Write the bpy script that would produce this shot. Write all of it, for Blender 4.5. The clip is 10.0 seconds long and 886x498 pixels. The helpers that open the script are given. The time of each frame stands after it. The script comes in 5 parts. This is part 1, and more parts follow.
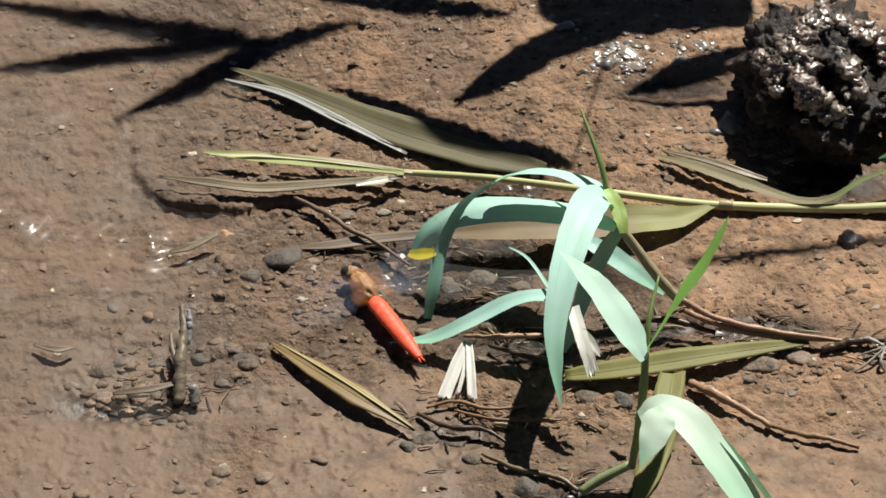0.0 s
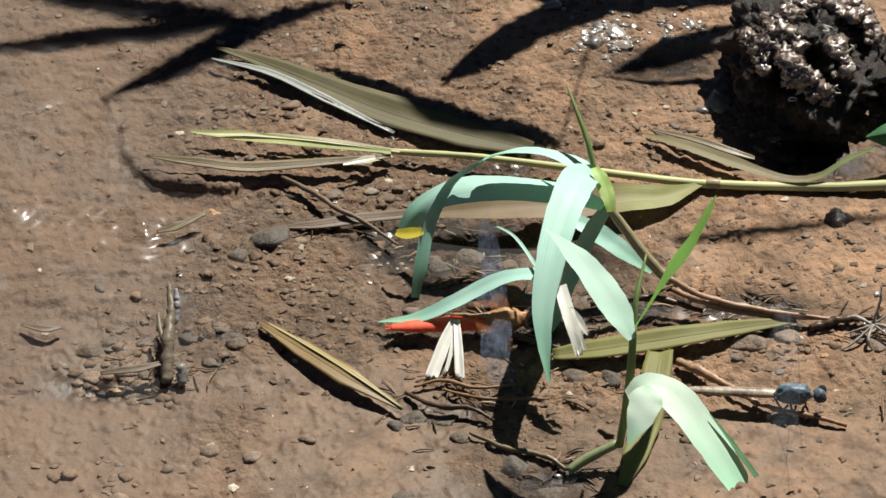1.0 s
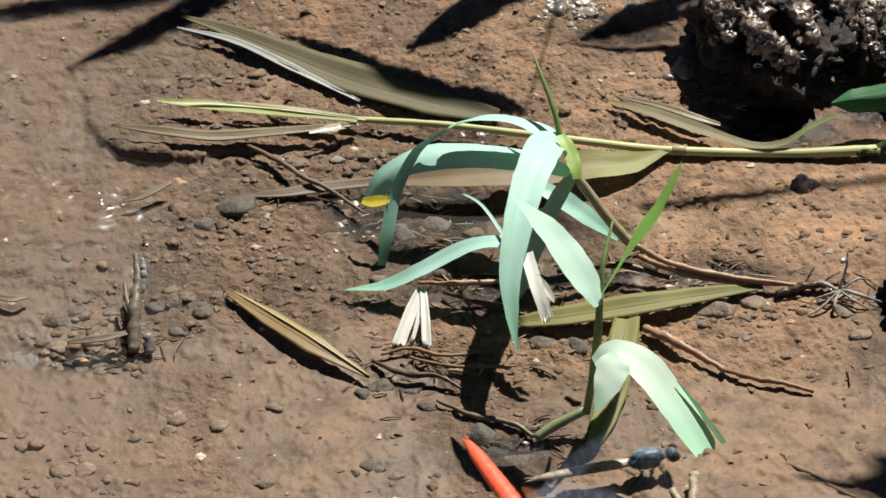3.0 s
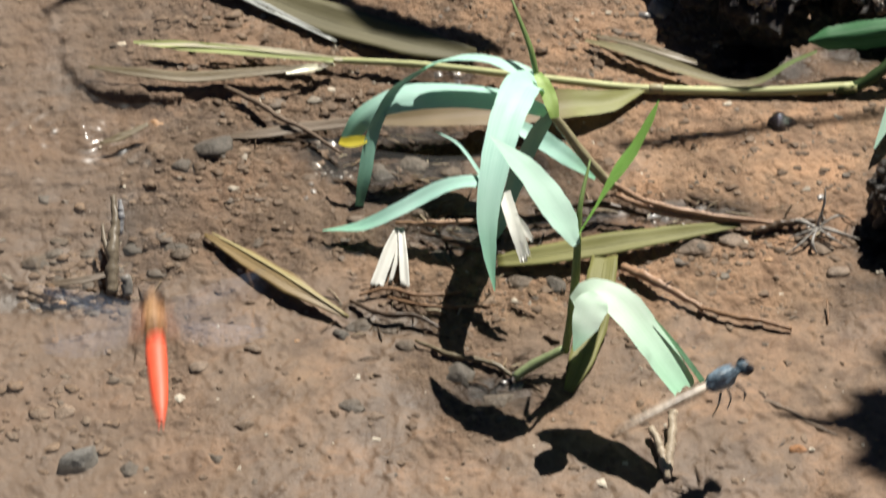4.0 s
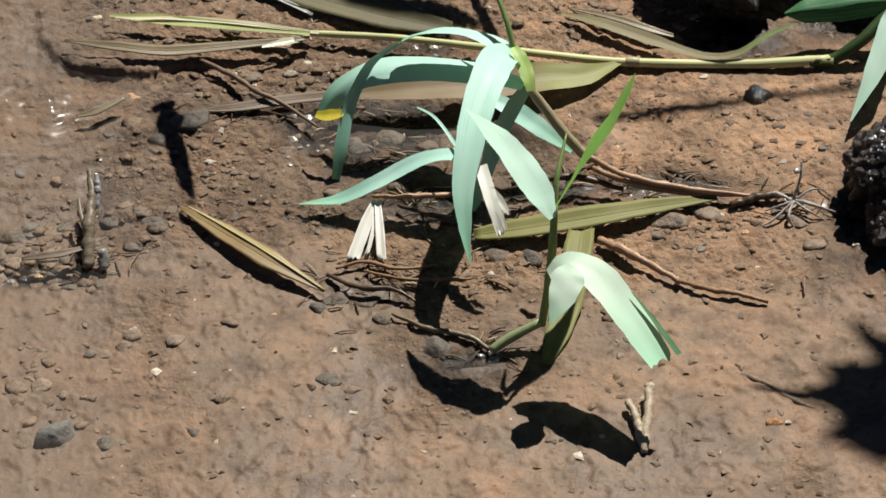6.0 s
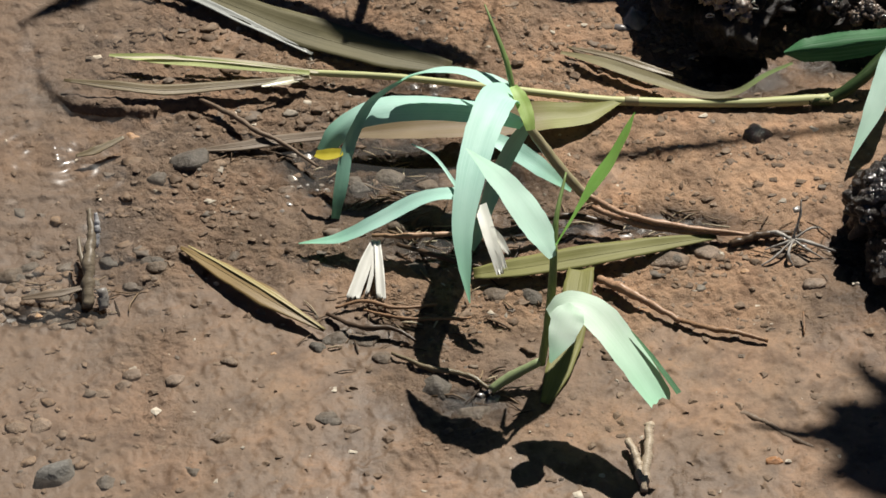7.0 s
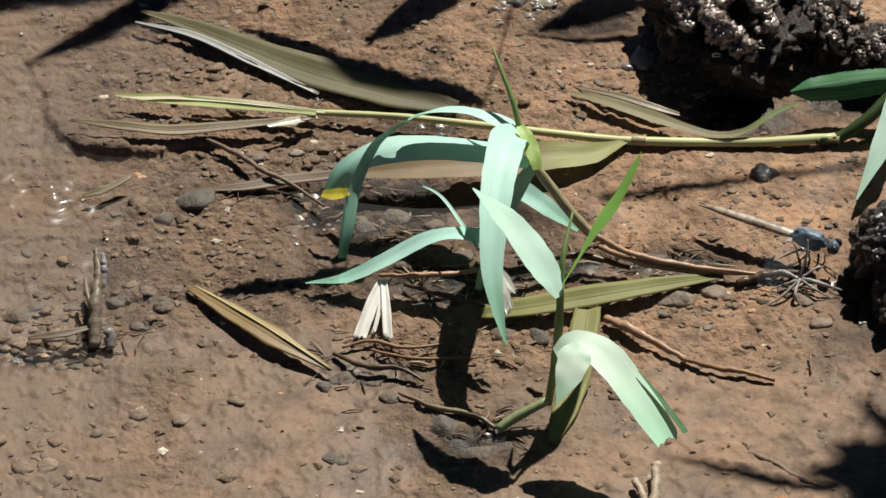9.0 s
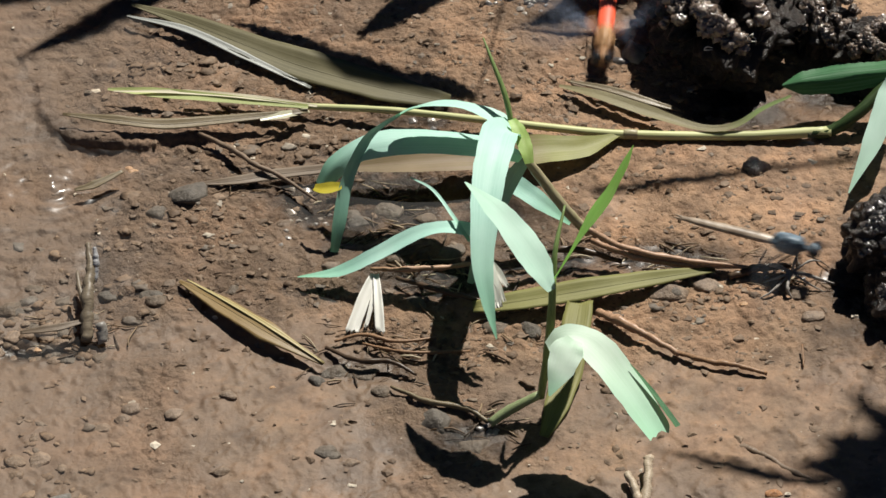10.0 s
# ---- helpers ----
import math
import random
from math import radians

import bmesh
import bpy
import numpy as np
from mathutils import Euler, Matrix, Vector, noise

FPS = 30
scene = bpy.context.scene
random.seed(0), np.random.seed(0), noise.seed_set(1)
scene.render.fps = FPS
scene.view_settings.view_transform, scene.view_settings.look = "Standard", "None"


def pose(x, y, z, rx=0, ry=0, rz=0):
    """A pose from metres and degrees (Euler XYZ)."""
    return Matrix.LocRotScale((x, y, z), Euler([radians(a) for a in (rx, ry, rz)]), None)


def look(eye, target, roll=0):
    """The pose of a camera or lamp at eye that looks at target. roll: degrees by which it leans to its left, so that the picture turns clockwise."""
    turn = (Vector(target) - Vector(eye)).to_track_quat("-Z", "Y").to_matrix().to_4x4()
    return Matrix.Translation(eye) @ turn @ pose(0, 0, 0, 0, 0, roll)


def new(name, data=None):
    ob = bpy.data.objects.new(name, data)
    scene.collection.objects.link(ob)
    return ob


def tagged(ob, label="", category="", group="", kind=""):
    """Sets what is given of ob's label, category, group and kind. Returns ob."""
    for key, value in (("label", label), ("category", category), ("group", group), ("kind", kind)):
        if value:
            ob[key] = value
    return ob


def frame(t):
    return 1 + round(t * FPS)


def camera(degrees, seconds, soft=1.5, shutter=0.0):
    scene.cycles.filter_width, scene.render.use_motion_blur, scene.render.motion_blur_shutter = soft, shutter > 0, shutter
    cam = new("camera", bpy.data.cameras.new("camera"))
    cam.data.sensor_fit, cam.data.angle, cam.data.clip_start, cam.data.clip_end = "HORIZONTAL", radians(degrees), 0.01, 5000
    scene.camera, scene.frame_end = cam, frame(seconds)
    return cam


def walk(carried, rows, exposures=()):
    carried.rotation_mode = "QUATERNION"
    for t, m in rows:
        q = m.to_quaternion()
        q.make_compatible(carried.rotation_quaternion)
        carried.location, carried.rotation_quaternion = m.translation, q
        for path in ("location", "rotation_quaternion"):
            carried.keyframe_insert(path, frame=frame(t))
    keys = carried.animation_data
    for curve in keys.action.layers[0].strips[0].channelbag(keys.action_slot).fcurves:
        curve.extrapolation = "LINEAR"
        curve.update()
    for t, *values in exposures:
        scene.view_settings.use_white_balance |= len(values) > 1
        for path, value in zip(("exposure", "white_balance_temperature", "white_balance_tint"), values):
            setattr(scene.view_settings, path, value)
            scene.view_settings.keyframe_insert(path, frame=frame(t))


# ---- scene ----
EYE_X, EYE_Y, EYE_Z = 0.0000, -0.9419, 0.9419
cam = camera(12.0, 10.0, soft=1.5, shutter=0.5)
walk(cam, [
    (0, pose(EYE_X, EYE_Y, EYE_Z, 45.918, 0.221, 1.573)),
    (0.5, pose(EYE_X, EYE_Y, EYE_Z, 45.732, 0.136, 1.450)),
    (1, pose(EYE_X, EYE_Y, EYE_Z, 45.632, 0.178, 1.376)),
    (1.5, pose(EYE_X, EYE_Y, EYE_Z, 45.556, 0.109, 1.402)),
    (2, pose(EYE_X, EYE_Y, EYE_Z, 45.474, 0.102, 1.368)),
    (3.5, pose(EYE_X, EYE_Y, EYE_Z, 45.119, 0.014, 0.691)),
    (3.7, pose(EYE_X, EYE_Y, EYE_Z, 45.079, 0.014, 0.663)),
    (4, pose(EYE_X, EYE_Y, EYE_Z, 44.377, 0.091, 0.391)),
    (4.5, pose(EYE_X, EYE_Y, EYE_Z, 43.831, 0.024, 0.360)),
    (5, pose(EYE_X, EYE_Y, EYE_Z, 43.667, 0.015, 0.220)),
    (6.5, pose(EYE_X, EYE_Y, EYE_Z, 44.294, -0.116, 0.103)),
    (7, pose(EYE_X, EYE_Y, EYE_Z, 44.546, -0.059, 0.082)),
    (7.5, pose(EYE_X, EYE_Y, EYE_Z, 44.778, -0.032, 0.022)),
    (8, pose(EYE_X, EYE_Y, EYE_Z, 44.903, 0.008, 0.051)),
    (8.5, pose(EYE_X, EYE_Y, EYE_Z, 45.066, 0.083, 0.070)),
    (9, pose(EYE_X, EYE_Y, EYE_Z, 45.085, 0.037, 0.114)),
    (9.5, pose(EYE_X, EYE_Y, EYE_Z, 45.061, 0.044, 0.028)),
    (10, pose(EYE_X, EYE_Y, EYE_Z, 45.000, -0.000, 0.000)),
], exposures=[(0, 0.46), (2, 0.49), (3.5, 0.50), (4.3, 0.57), (5, 0.50), (6.5, 0.39), (8, 0.37), (10, 0.37)])

# ---- light: clear sky, one high sun ahead and to the right ----
SUN_WAY = Vector((0.3, 0.7, 1.0))
world = bpy.data.worlds.new("world")
scene.world = world
world.use_nodes = True
wn = world.node_tree.nodes
sky = wn.new("ShaderNodeTexSky")
sky.sky_type, sky.sun_disc = "NISHITA", False
sky.sun_elevation, sky.sun_rotation = radians(52.7), radians(23.2)
world.node_tree.links.new(sky.outputs[0], wn["Background"].inputs["Color"])
sky.altitude, sky.air_density, sky.dust_density = 3000, 0.4, 0.05
wn["Background"].inputs["Strength"].default_value = 0.033
sun_data = bpy.data.lights.new("sun", "SUN")
sun_data.energy, sun_data.angle, sun_data.color = 5.0, radians(0.55), (1.0, 0.96, 0.88)
sun = new("sun", sun_data)
sun.matrix_world = look(SUN_WAY * 3, (0, 0, 0))


# ---- materials ----
def material(name, rough=0.6, spec=0.5, metal=0.0):
    m = bpy.data.materials.new(name)
    m.use_nodes = True
    b = m.node_tree.nodes["Principled BSDF"]
    b.inputs["Roughness"].default_value = rough
    b.inputs["Specular IOR Level"].default_value = spec
    b.inputs["Metallic"].default_value = metal
    return m, m.node_tree.nodes, m.node_tree.links, b


def ramp(nt, src, stops):
    r = nt.new("ShaderNodeValToRGB")
    el = r.color_ramp.elements
    while len(el) < len(stops):
        el.new(0.5)
    for e, (p, c) in zip(el, stops):
        e.position, e.color = p, (*c, 1)
    return r


def noise_node(nt, ln, scale, detail=4, rough=0.55, coords="Object", stretch=None):
    tc = nt.new("ShaderNodeTexCoord")
    n = nt.new("ShaderNodeTexNoise")
    n.inputs["Scale"].default_value, n.inputs["Detail"].default_value, n.inputs["Roughness"].default_value = scale, detail, rough
    if stretch:
        mp = nt.new("ShaderNodeMapping")
        mp.inputs["Scale"].default_value = stretch
        ln.new(tc.outputs[coords], mp.inputs["Vector"])
        ln.new(mp.outputs[0], n.inputs["Vector"])
    else:
        ln.new(tc.outputs[coords], n.inputs["Vector"])
    return n


def mixed(nt, ln, fac, a, b, blend="MIX"):
    m = nt.new("ShaderNodeMix")
    m.data_type, m.blend_type = "RGBA", blend
    for sock, v in ((m.inputs["Factor"], fac), (m.inputs["A"], a), (m.inputs["B"], b)):
        if isinstance(v, (int, float)):
            sock.default_value = v
        elif isinstance(v, tuple):
            sock.default_value = (*v, 1)
        else:
            ln.new(v, sock)
    return m.outputs["Result"]


def bumped(nt, ln, bsdf, height, strength, dist):
    b = nt.new("ShaderNodeBump")
    b.inputs["Strength"].default_value, b.inputs["Distance"].default_value = strength, dist
    ln.new(height, b.inputs["Height"])
    ln.new(b.outputs[0], bsdf.inputs["Normal"])
    return b


def mud_material():
    m, nt, ln, b = material("wet_mud", 0.6, 0.32)
    big = noise_node(nt, ln, 14, 5)
    mid = noise_node(nt, ln, 90, 6, 0.65)
    fine = noise_node(nt, ln, 900, 4, 0.7)
    base = ramp(nt, None, [(0.30, (0.130, 0.086, 0.056)), (0.48, (0.172, 0.116, 0.075)), (0.62, (0.204, 0.137, 0.089)), (0.75, (0.184, 0.131, 0.091))])
    ln.new(big.outputs["Fac"], base.inputs[0])
    spots = ramp(nt, None, [(0.37, (0.54, 0.50, 0.47)), (0.50, (1, 1, 1)), (0.65, (1.28, 1.22, 1.15))])
    ln.new(mid.outputs["Fac"], spots.inputs[0])
    grain = ramp(nt, None, [(0.30, (0.82, 0.80, 0.78)), (0.52, (1, 1, 1)), (0.72, (1.16, 1.14, 1.12))])
    ln.new(fine.outputs["Fac"], grain.inputs[0])
    warm = noise_node(nt, ln, 30, 4, 0.6)
    wr = ramp(nt, None, [(0.46, (0, 0, 0)), (0.64, (0.75,) * 3)])
    ln.new(warm.outputs["Fac"], wr.inputs[0])
    reddish = mixed(nt, ln, wr.outputs[0], base.outputs[0], (0.245, 0.152, 0.094))
    c = mixed(nt, ln, 0.8, reddish, spots.outputs[0], "MULTIPLY")
    c = mixed(nt, ln, 0.7, c, grain.outputs[0], "MULTIPLY")
    # grey silt patches lie where a painted mask says
    at = nt.new("ShaderNodeAttribute")
    at.attribute_name = "silt"
    c = mixed(nt, ln, at.outputs["Fac"], c, mixed(nt, ln, 0.7, (0.140, 0.099, 0.071), grain.outputs[0], "MULTIPLY"))
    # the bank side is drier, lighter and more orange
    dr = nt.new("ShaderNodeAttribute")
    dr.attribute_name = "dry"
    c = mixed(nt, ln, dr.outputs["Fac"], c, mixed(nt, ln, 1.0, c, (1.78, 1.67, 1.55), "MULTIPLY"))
    r = ramp(nt, None, [(0.36, (0.50,) * 3), (0.62, (0.72,) * 3)])
    ln.new(big.outputs["Fac"], r.inputs[0])
    vor = nt.new("ShaderNodeTexVoronoi")
    vor.feature = "F1"
    vor.inputs["Scale"].default_value = 330
    tc = nt.new("ShaderNodeTexCoord")
    warp = nt.new("ShaderNodeVectorMath")
    warp.operation = "MULTIPLY_ADD"
    ln.new(mid.outputs["Color"], warp.inputs[0])
    warp.inputs[1].default_value = (0.006, 0.006, 0.006)
    ln.new(tc.outputs["Object"], warp.inputs[2])
    ln.new(warp.outputs[0], vor.inputs["Vector"])
    cr = nt.new("ShaderNodeAttribute")
    cr.attribute_name = "crumbly"
    def math2(op, p, q):
        n = nt.new("ShaderNodeMath")
        n.operation = op
        for sock, v in zip(n.inputs, (p, q)):
            if isinstance(v, (int, float)):
                sock.default_value = v
            else:
                ln.new(v, sock)
        return n.outputs[0]
    rough_part = math2("MULTIPLY", math2("SUBTRACT", math2("ADD", mid.outputs["Fac"], fine.outputs["Fac"]), vor.outputs["Distance"]), math2("ADD", math2("MULTIPLY", cr.outputs["Fac"], 0.65), 0.08))
    sub = math2("ADD", rough_part, math2("MULTIPLY", fine.outputs["Fac"], 0.05))
    bumped(nt, ln, b, sub, 0.8, 0.0022)
    # dark rotted muck, and shade painted in among the plants and by the clods
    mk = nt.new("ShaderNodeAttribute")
    mk.attribute_name = "muck_shade"
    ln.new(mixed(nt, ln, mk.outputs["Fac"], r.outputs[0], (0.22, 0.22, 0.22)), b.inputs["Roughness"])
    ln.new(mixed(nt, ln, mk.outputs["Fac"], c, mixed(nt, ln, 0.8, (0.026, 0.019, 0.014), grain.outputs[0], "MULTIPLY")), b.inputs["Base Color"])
    return m


def water_material():
    m, nt, ln, b = material("stream_water", 0.05)
    nt.remove(b)
    n = noise_node(nt, ln, 130, 2, 0.5, stretch=(0.6, 1.3, 1))
    bump = nt.new("ShaderNodeBump")
    bump.inputs["Strength"].default_value, bump.inputs["Distance"].default_value = 0.02, 0.002
    ln.new(n.outputs["Fac"], bump.inputs["Height"])
    clear = nt.new("ShaderNodeBsdfTransparent")
    clear.inputs["Color"].default_value = (0.97, 0.95, 0.92, 1)
    sharp, broad, gloss = nt.new("ShaderNodeBsdfGlossy"), nt.new("ShaderNodeBsdfGlossy"), nt.new("ShaderNodeMixShader")
    sharp.inputs["Roughness"].default_value, broad.inputs["Roughness"].default_value = 0.16, 0.40
    gloss.inputs[0].default_value = 0.3
    ln.new(sharp.outputs[0], gloss.inputs[1])
    ln.new(broad.outputs[0], gloss.inputs[2])
    fres = nt.new("ShaderNodeFresnel")
    fres.inputs["IOR"].default_value = 1.33
    mx = nt.new("ShaderNodeMixShader")
    for node in (sharp, broad, fres):
        ln.new(bump.outputs[0], node.inputs["Normal"])
    ln.new(fres.outputs[0], mx.inputs[0])
    ln.new(clear.outputs[0], mx.inputs[1])
    ln.new(gloss.outputs[0], mx.inputs[2])
    ln.new(mx.outputs[0], nt["Material Output"].inputs["Surface"])
    return m


def leaf_material(name, low, high, vein, rough=0.42, thin=0.25, spec=0.5, glow=(0.35, 0.55, 0.12), tip_tint=(0.9, 0.9, 0.9), tip_from=0.62, tip_to=0.97):
    m, nt, ln, b = material(name, rough, spec)
    veins = noise_node(nt, ln, 1.0, 3, 0.6, "UV", (42, 1.2, 1))
    blot = noise_node(nt, ln, 45, 6, 0.6)
    r = ramp(nt, None, [(0.35, low), (0.65, high)])
    ln.new(blot.outputs["Fac"], r.inputs[0])
    vr = ramp(nt, None, [(0.40, (0, 0, 0)), (0.70, (1, 1, 1))])
    ln.new(veins.outputs["Fac"], vr.inputs[0])
    c = mixed(nt, ln, vr.outputs[0], r.outputs[0], vein)
    tc = nt.new("ShaderNodeTexCoord")
    sep = nt.new("ShaderNodeSeparateXYZ")
    ln.new(tc.outputs["UV"], sep.inputs[0])
    rib = ramp(nt, None, [(0.47, (0, 0, 0)), (0.495, (0.6,) * 3), (0.505, (0.6,) * 3), (0.53, (0, 0, 0))])
    ln.new(sep.outputs[0], rib.inputs[0])
    c = mixed(nt, ln, rib.outputs[0], c, vein)
    tip = ramp(nt, None, [(tip_from, (1, 1, 1)), (tip_to, tip_tint)])
    ln.new(sep.outputs[1], tip.inputs[0])
    c = mixed(nt, ln, 1.0, c, tip.outputs[0], "MULTIPLY")
    ln.new(c, b.inputs["Base Color"])
    bumped(nt, ln, b, veins.outputs["Fac"], 0.16, 0.0004)
    tr = nt.new("ShaderNodeBsdfTranslucent")
    ln.new(mixed(nt, ln, 0.6, c, glow), tr.inputs["Color"])
    mx = nt.new("ShaderNodeMixShader")
    mx.inputs[0].default_value = thin
    ln.new(b.outputs[0], mx.inputs[1])
    ln.new(tr.outputs[0], mx.inputs[2])
    ln.new(mx.outputs[0], nt["Material Output"].inputs["Surface"])
    return m


def mottled(name, dark, light, scale=300, rough=0.5, spec=0.3, bump=0.4, dist=0.0006, streak=None):
    m, nt, ln, b = material(name, rough, spec)
    n = noise_node(nt, ln, scale, 5, 0.65, "UV" if streak else "Object", streak)
    f = noise_node(nt, ln, scale * 4.7, 3, 0.6)
    r = ramp(nt, None, [(0.33, dark), (0.67, light)])
    ln.new(n.outputs["Fac"], r.inputs[0])
    g = ramp(nt, None, [(0.3, (0.65,) * 3), (0.7, (1.25,) * 3)])
    ln.new(f.outputs["Fac"], g.inputs[0])
    ln.new(mixed(nt, ln, 0.7, r.outputs[0], g.outputs[0], "MULTIPLY"), b.inputs["Base Color"])
    bumped(nt, ln, b, f.outputs["Fac"], bump, dist)
    return m


def pebble_material(name, colours, rough=0.3, spec=0.3, bump=0.8):
    m, nt, ln, b = material(name, rough, spec)
    info = nt.new("ShaderNodeObjectInfo")
    r = ramp(nt, None, colours)
    ln.new(info.outputs["Random"], r.inputs[0])
    n = noise_node(nt, ln, 420, 5, 0.65)
    g = ramp(nt, None, [(0.3, (0.55,) * 3), (0.7, (1.35,) * 3)])
    ln.new(n.outputs["Fac"], g.inputs[0])
    ln.new(mixed(nt, ln, 0.8, r.outputs[0], g.outputs[0], "MULTIPLY"), b.inputs["Base Color"])
    bumped(nt, ln, b, n.outputs["Fac"], bump, 0.0012)
    return m


def crumb_material():
    m, nt, ln, b = material("soil_crumb", 0.65, 0.25)
    g = nt.new("ShaderNodeNewGeometry")
    # the palest crumbs are light grains and painted wet sparkle
    r = ramp(nt, None, [(0.0, (0.125, 0.084, 0.055)), (0.45, (0.17, 0.116, 0.076)), (0.80, (0.225, 0.158, 0.106)), (0.95, (0.14, 0.115, 0.092)), (0.988, (0.55, 0.48, 0.38))])
    ln.new(g.outputs["Random Per Island"], r.inputs[0])
    n = noise_node(nt, ln, 900, 4)
    gg = ramp(nt, None, [(0.3, (0.6,) * 3), (0.7, (1.3,) * 3)])
    ln.new(n.outputs["Fac"], gg.inputs[0])
    ln.new(mixed(nt, ln, 0.7, r.outputs[0], gg.outputs[0], "MULTIPLY"), b.inputs["Base Color"])
    bumped(nt, ln, b, n.outputs["Fac"], 0.5, 0.0005)
    return m


# the blue-grey base colour stands in for sky mirrored in the membrane
def wing_material(name="wing_membrane", colour=(0.30, 0.36, 0.44), low=0.012, high=0.04):
    m, nt, ln, b = material(name, 0.22, 1.0)
    b.inputs["Base Color"].default_value = (*colour, 1)
    veins = noise_node(nt, ln, 1.0, 2, 0.5, "UV", (5, 16, 1))
    r = ramp(nt, None, [(0.45, (low,) * 3), (0.65, (high,) * 3)])
    ln.new(veins.outputs["Fac"], r.inputs[0])
    tr = nt.new("ShaderNodeBsdfTransparent")
    mx = nt.new("ShaderNodeMixShader")
    ln.new(r.outputs[0], mx.inputs[0])
    ln.new(tr.outputs[0], mx.inputs[1])
    ln.new(b.outputs[0], mx.inputs[2])
    ln.new(mx.outputs[0], nt["Material Output"].inputs["Surface"])
    return m


MUD, WATER, CRUMB, WING = mud_material(), water_material(), crumb_material(), wing_material()
# stronger wing, with more reflected sky blue put into its colour
SKY_WING = wing_material("sky_tinted_wing_membrane", (0.38, 0.46, 0.64), 0.06, 0.17)
AMBER = wing_material("amber_wing_base", (0.75, 0.26, 0.04), 0.12, 0.18)
def litter_material():
    m, nt, ln, b = material("plant_fibre", 0.55, 0.3)
    g = nt.new("ShaderNodeNewGeometry")
    r = ramp(nt, None, [(0.0, (0.035, 0.024, 0.015)), (0.45, (0.14, 0.085, 0.045)), (0.75, (0.30, 0.21, 0.12)), (0.95, (0.60, 0.52, 0.36))])
    ln.new(g.outputs["Random Per Island"], r.inputs[0])
    n = noise_node(nt, ln, 900, 3)
    ln.new(mixed(nt, ln, 0.4, r.outputs[0], n.outputs["Fac"], "MULTIPLY"), b.inputs["Base Color"])
    return m


LITTER = litter_material()
GREEN = leaf_material("waxy_green_leaf", (0.34, 0.63, 0.52), (0.51, 0.77, 0.67), (0.53, 0.79, 0.69), 0.52, 0.2, 0.38, (0.30, 0.70, 0.30), (0.50, 0.70, 0.55))
# shade put into the colour: a darker waxy green for overshadowed blades
SHADED_GREEN = leaf_material("shaded_green_leaf", (0.17, 0.36, 0.28), (0.27, 0.48, 0.38), (0.29, 0.50, 0.41), 0.5, 0.04, 0.4, (0.25, 0.5, 0.2), (0.6, 0.75, 0.6))
LIGHT_GREEN = leaf_material("light_waxy_leaf", (0.46, 0.72, 0.58), (0.59, 0.82, 0.70), (0.61, 0.83, 0.72), 0.58, 0.3, 0.3, (0.40, 0.80, 0.40), (0.9, 0.95, 0.9))
PALE_GREEN = leaf_material("pale_waxy_leaf", (0.58, 0.78, 0.60), (0.72, 0.88, 0.74), (0.74, 0.89, 0.77), 0.55, 0.3, 0.35, (0.45, 0.80, 0.35), (0.60, 0.86, 0.72))
BRIGHT = leaf_material("fresh_green_leaf", (0.13, 0.38, 0.045), (0.22, 0.50, 0.09), (0.30, 0.57, 0.16), 0.4, 0.5, 0.5, (0.45, 0.85, 0.14))
LIME = leaf_material("yellow_green_sheath", (0.34, 0.50, 0.12), (0.46, 0.62, 0.18), (0.52, 0.66, 0.26), 0.45, 0.4, 0.4, (0.5, 0.8, 0.15))
OLIVE = leaf_material("olive_dying_leaf", (0.135, 0.135, 0.038), (0.21, 0.205, 0.065), (0.27, 0.255, 0.10), 0.55, 0.15, 0.25, (0.30, 0.26, 0.06))
BROWNING = leaf_material("olive_leaf_going_brown", (0.16, 0.165, 0.034), (0.25, 0.26, 0.062), (0.29, 0.28, 0.11), 0.5, 0.15, 0.3, (0.30, 0.26, 0.06), (0.86, 0.62, 1.15), 0.36, 0.50)
CURLED = leaf_material("curled_olive_leaf", (0.125, 0.105, 0.045), (0.20, 0.172, 0.078), (0.25, 0.22, 0.11), 0.5, 0.12, 0.35, (0.3, 0.26, 0.08), (0.80, 1.30, 0.90), 0.6, 0.8)
BROWN = leaf_material("drowned_brown_leaf", (0.098, 0.076, 0.040), (0.18, 0.138, 0.074), (0.24, 0.185, 0.105), 0.4, 0.05, 0.5, (0.2, 0.14, 0.05))
RUSSET = leaf_material("russet_dry_leaf", (0.15, 0.098, 0.036), (0.25, 0.17, 0.066), (0.30, 0.21, 0.09), 0.45, 0.1, 0.4, (0.3, 0.2, 0.06))
YELLOWED = leaf_material("yellowed_straw", (0.40, 0.32, 0.12), (0.54, 0.45, 0.20), (0.60, 0.52, 0.28), 0.45, 0.15, 0.4, (0.5, 0.4, 0.1))
SILVER = leaf_material("silvery_drowned_leaf", (0.22, 0.23, 0.21), (0.34, 0.35, 0.32), (0.45, 0.46, 0.43), 0.35, 0.05, 0.5, (0.3, 0.3, 0.2))
SHEATH = leaf_material("pale_green_sheath", (0.30, 0.36, 0.11), (0.42, 0.48, 0.17), (0.58, 0.62, 0.30), 0.45, 0.2, 0.4, (0.4, 0.5, 0.1))
DEEP = leaf_material("deep_green_leaf", (0.018, 0.085, 0.03), (0.04, 0.135, 0.05), (0.12, 0.28, 0.14), 0.45, 0.2, 0.25, (0.12, 0.4, 0.06))
DULL = leaf_material("dull_olive_drowned_leaf", (0.072, 0.064, 0.032), (0.125, 0.110, 0.055), (0.17, 0.152, 0.085), 0.55, 0.05, 0.25, (0.2, 0.16, 0.06))
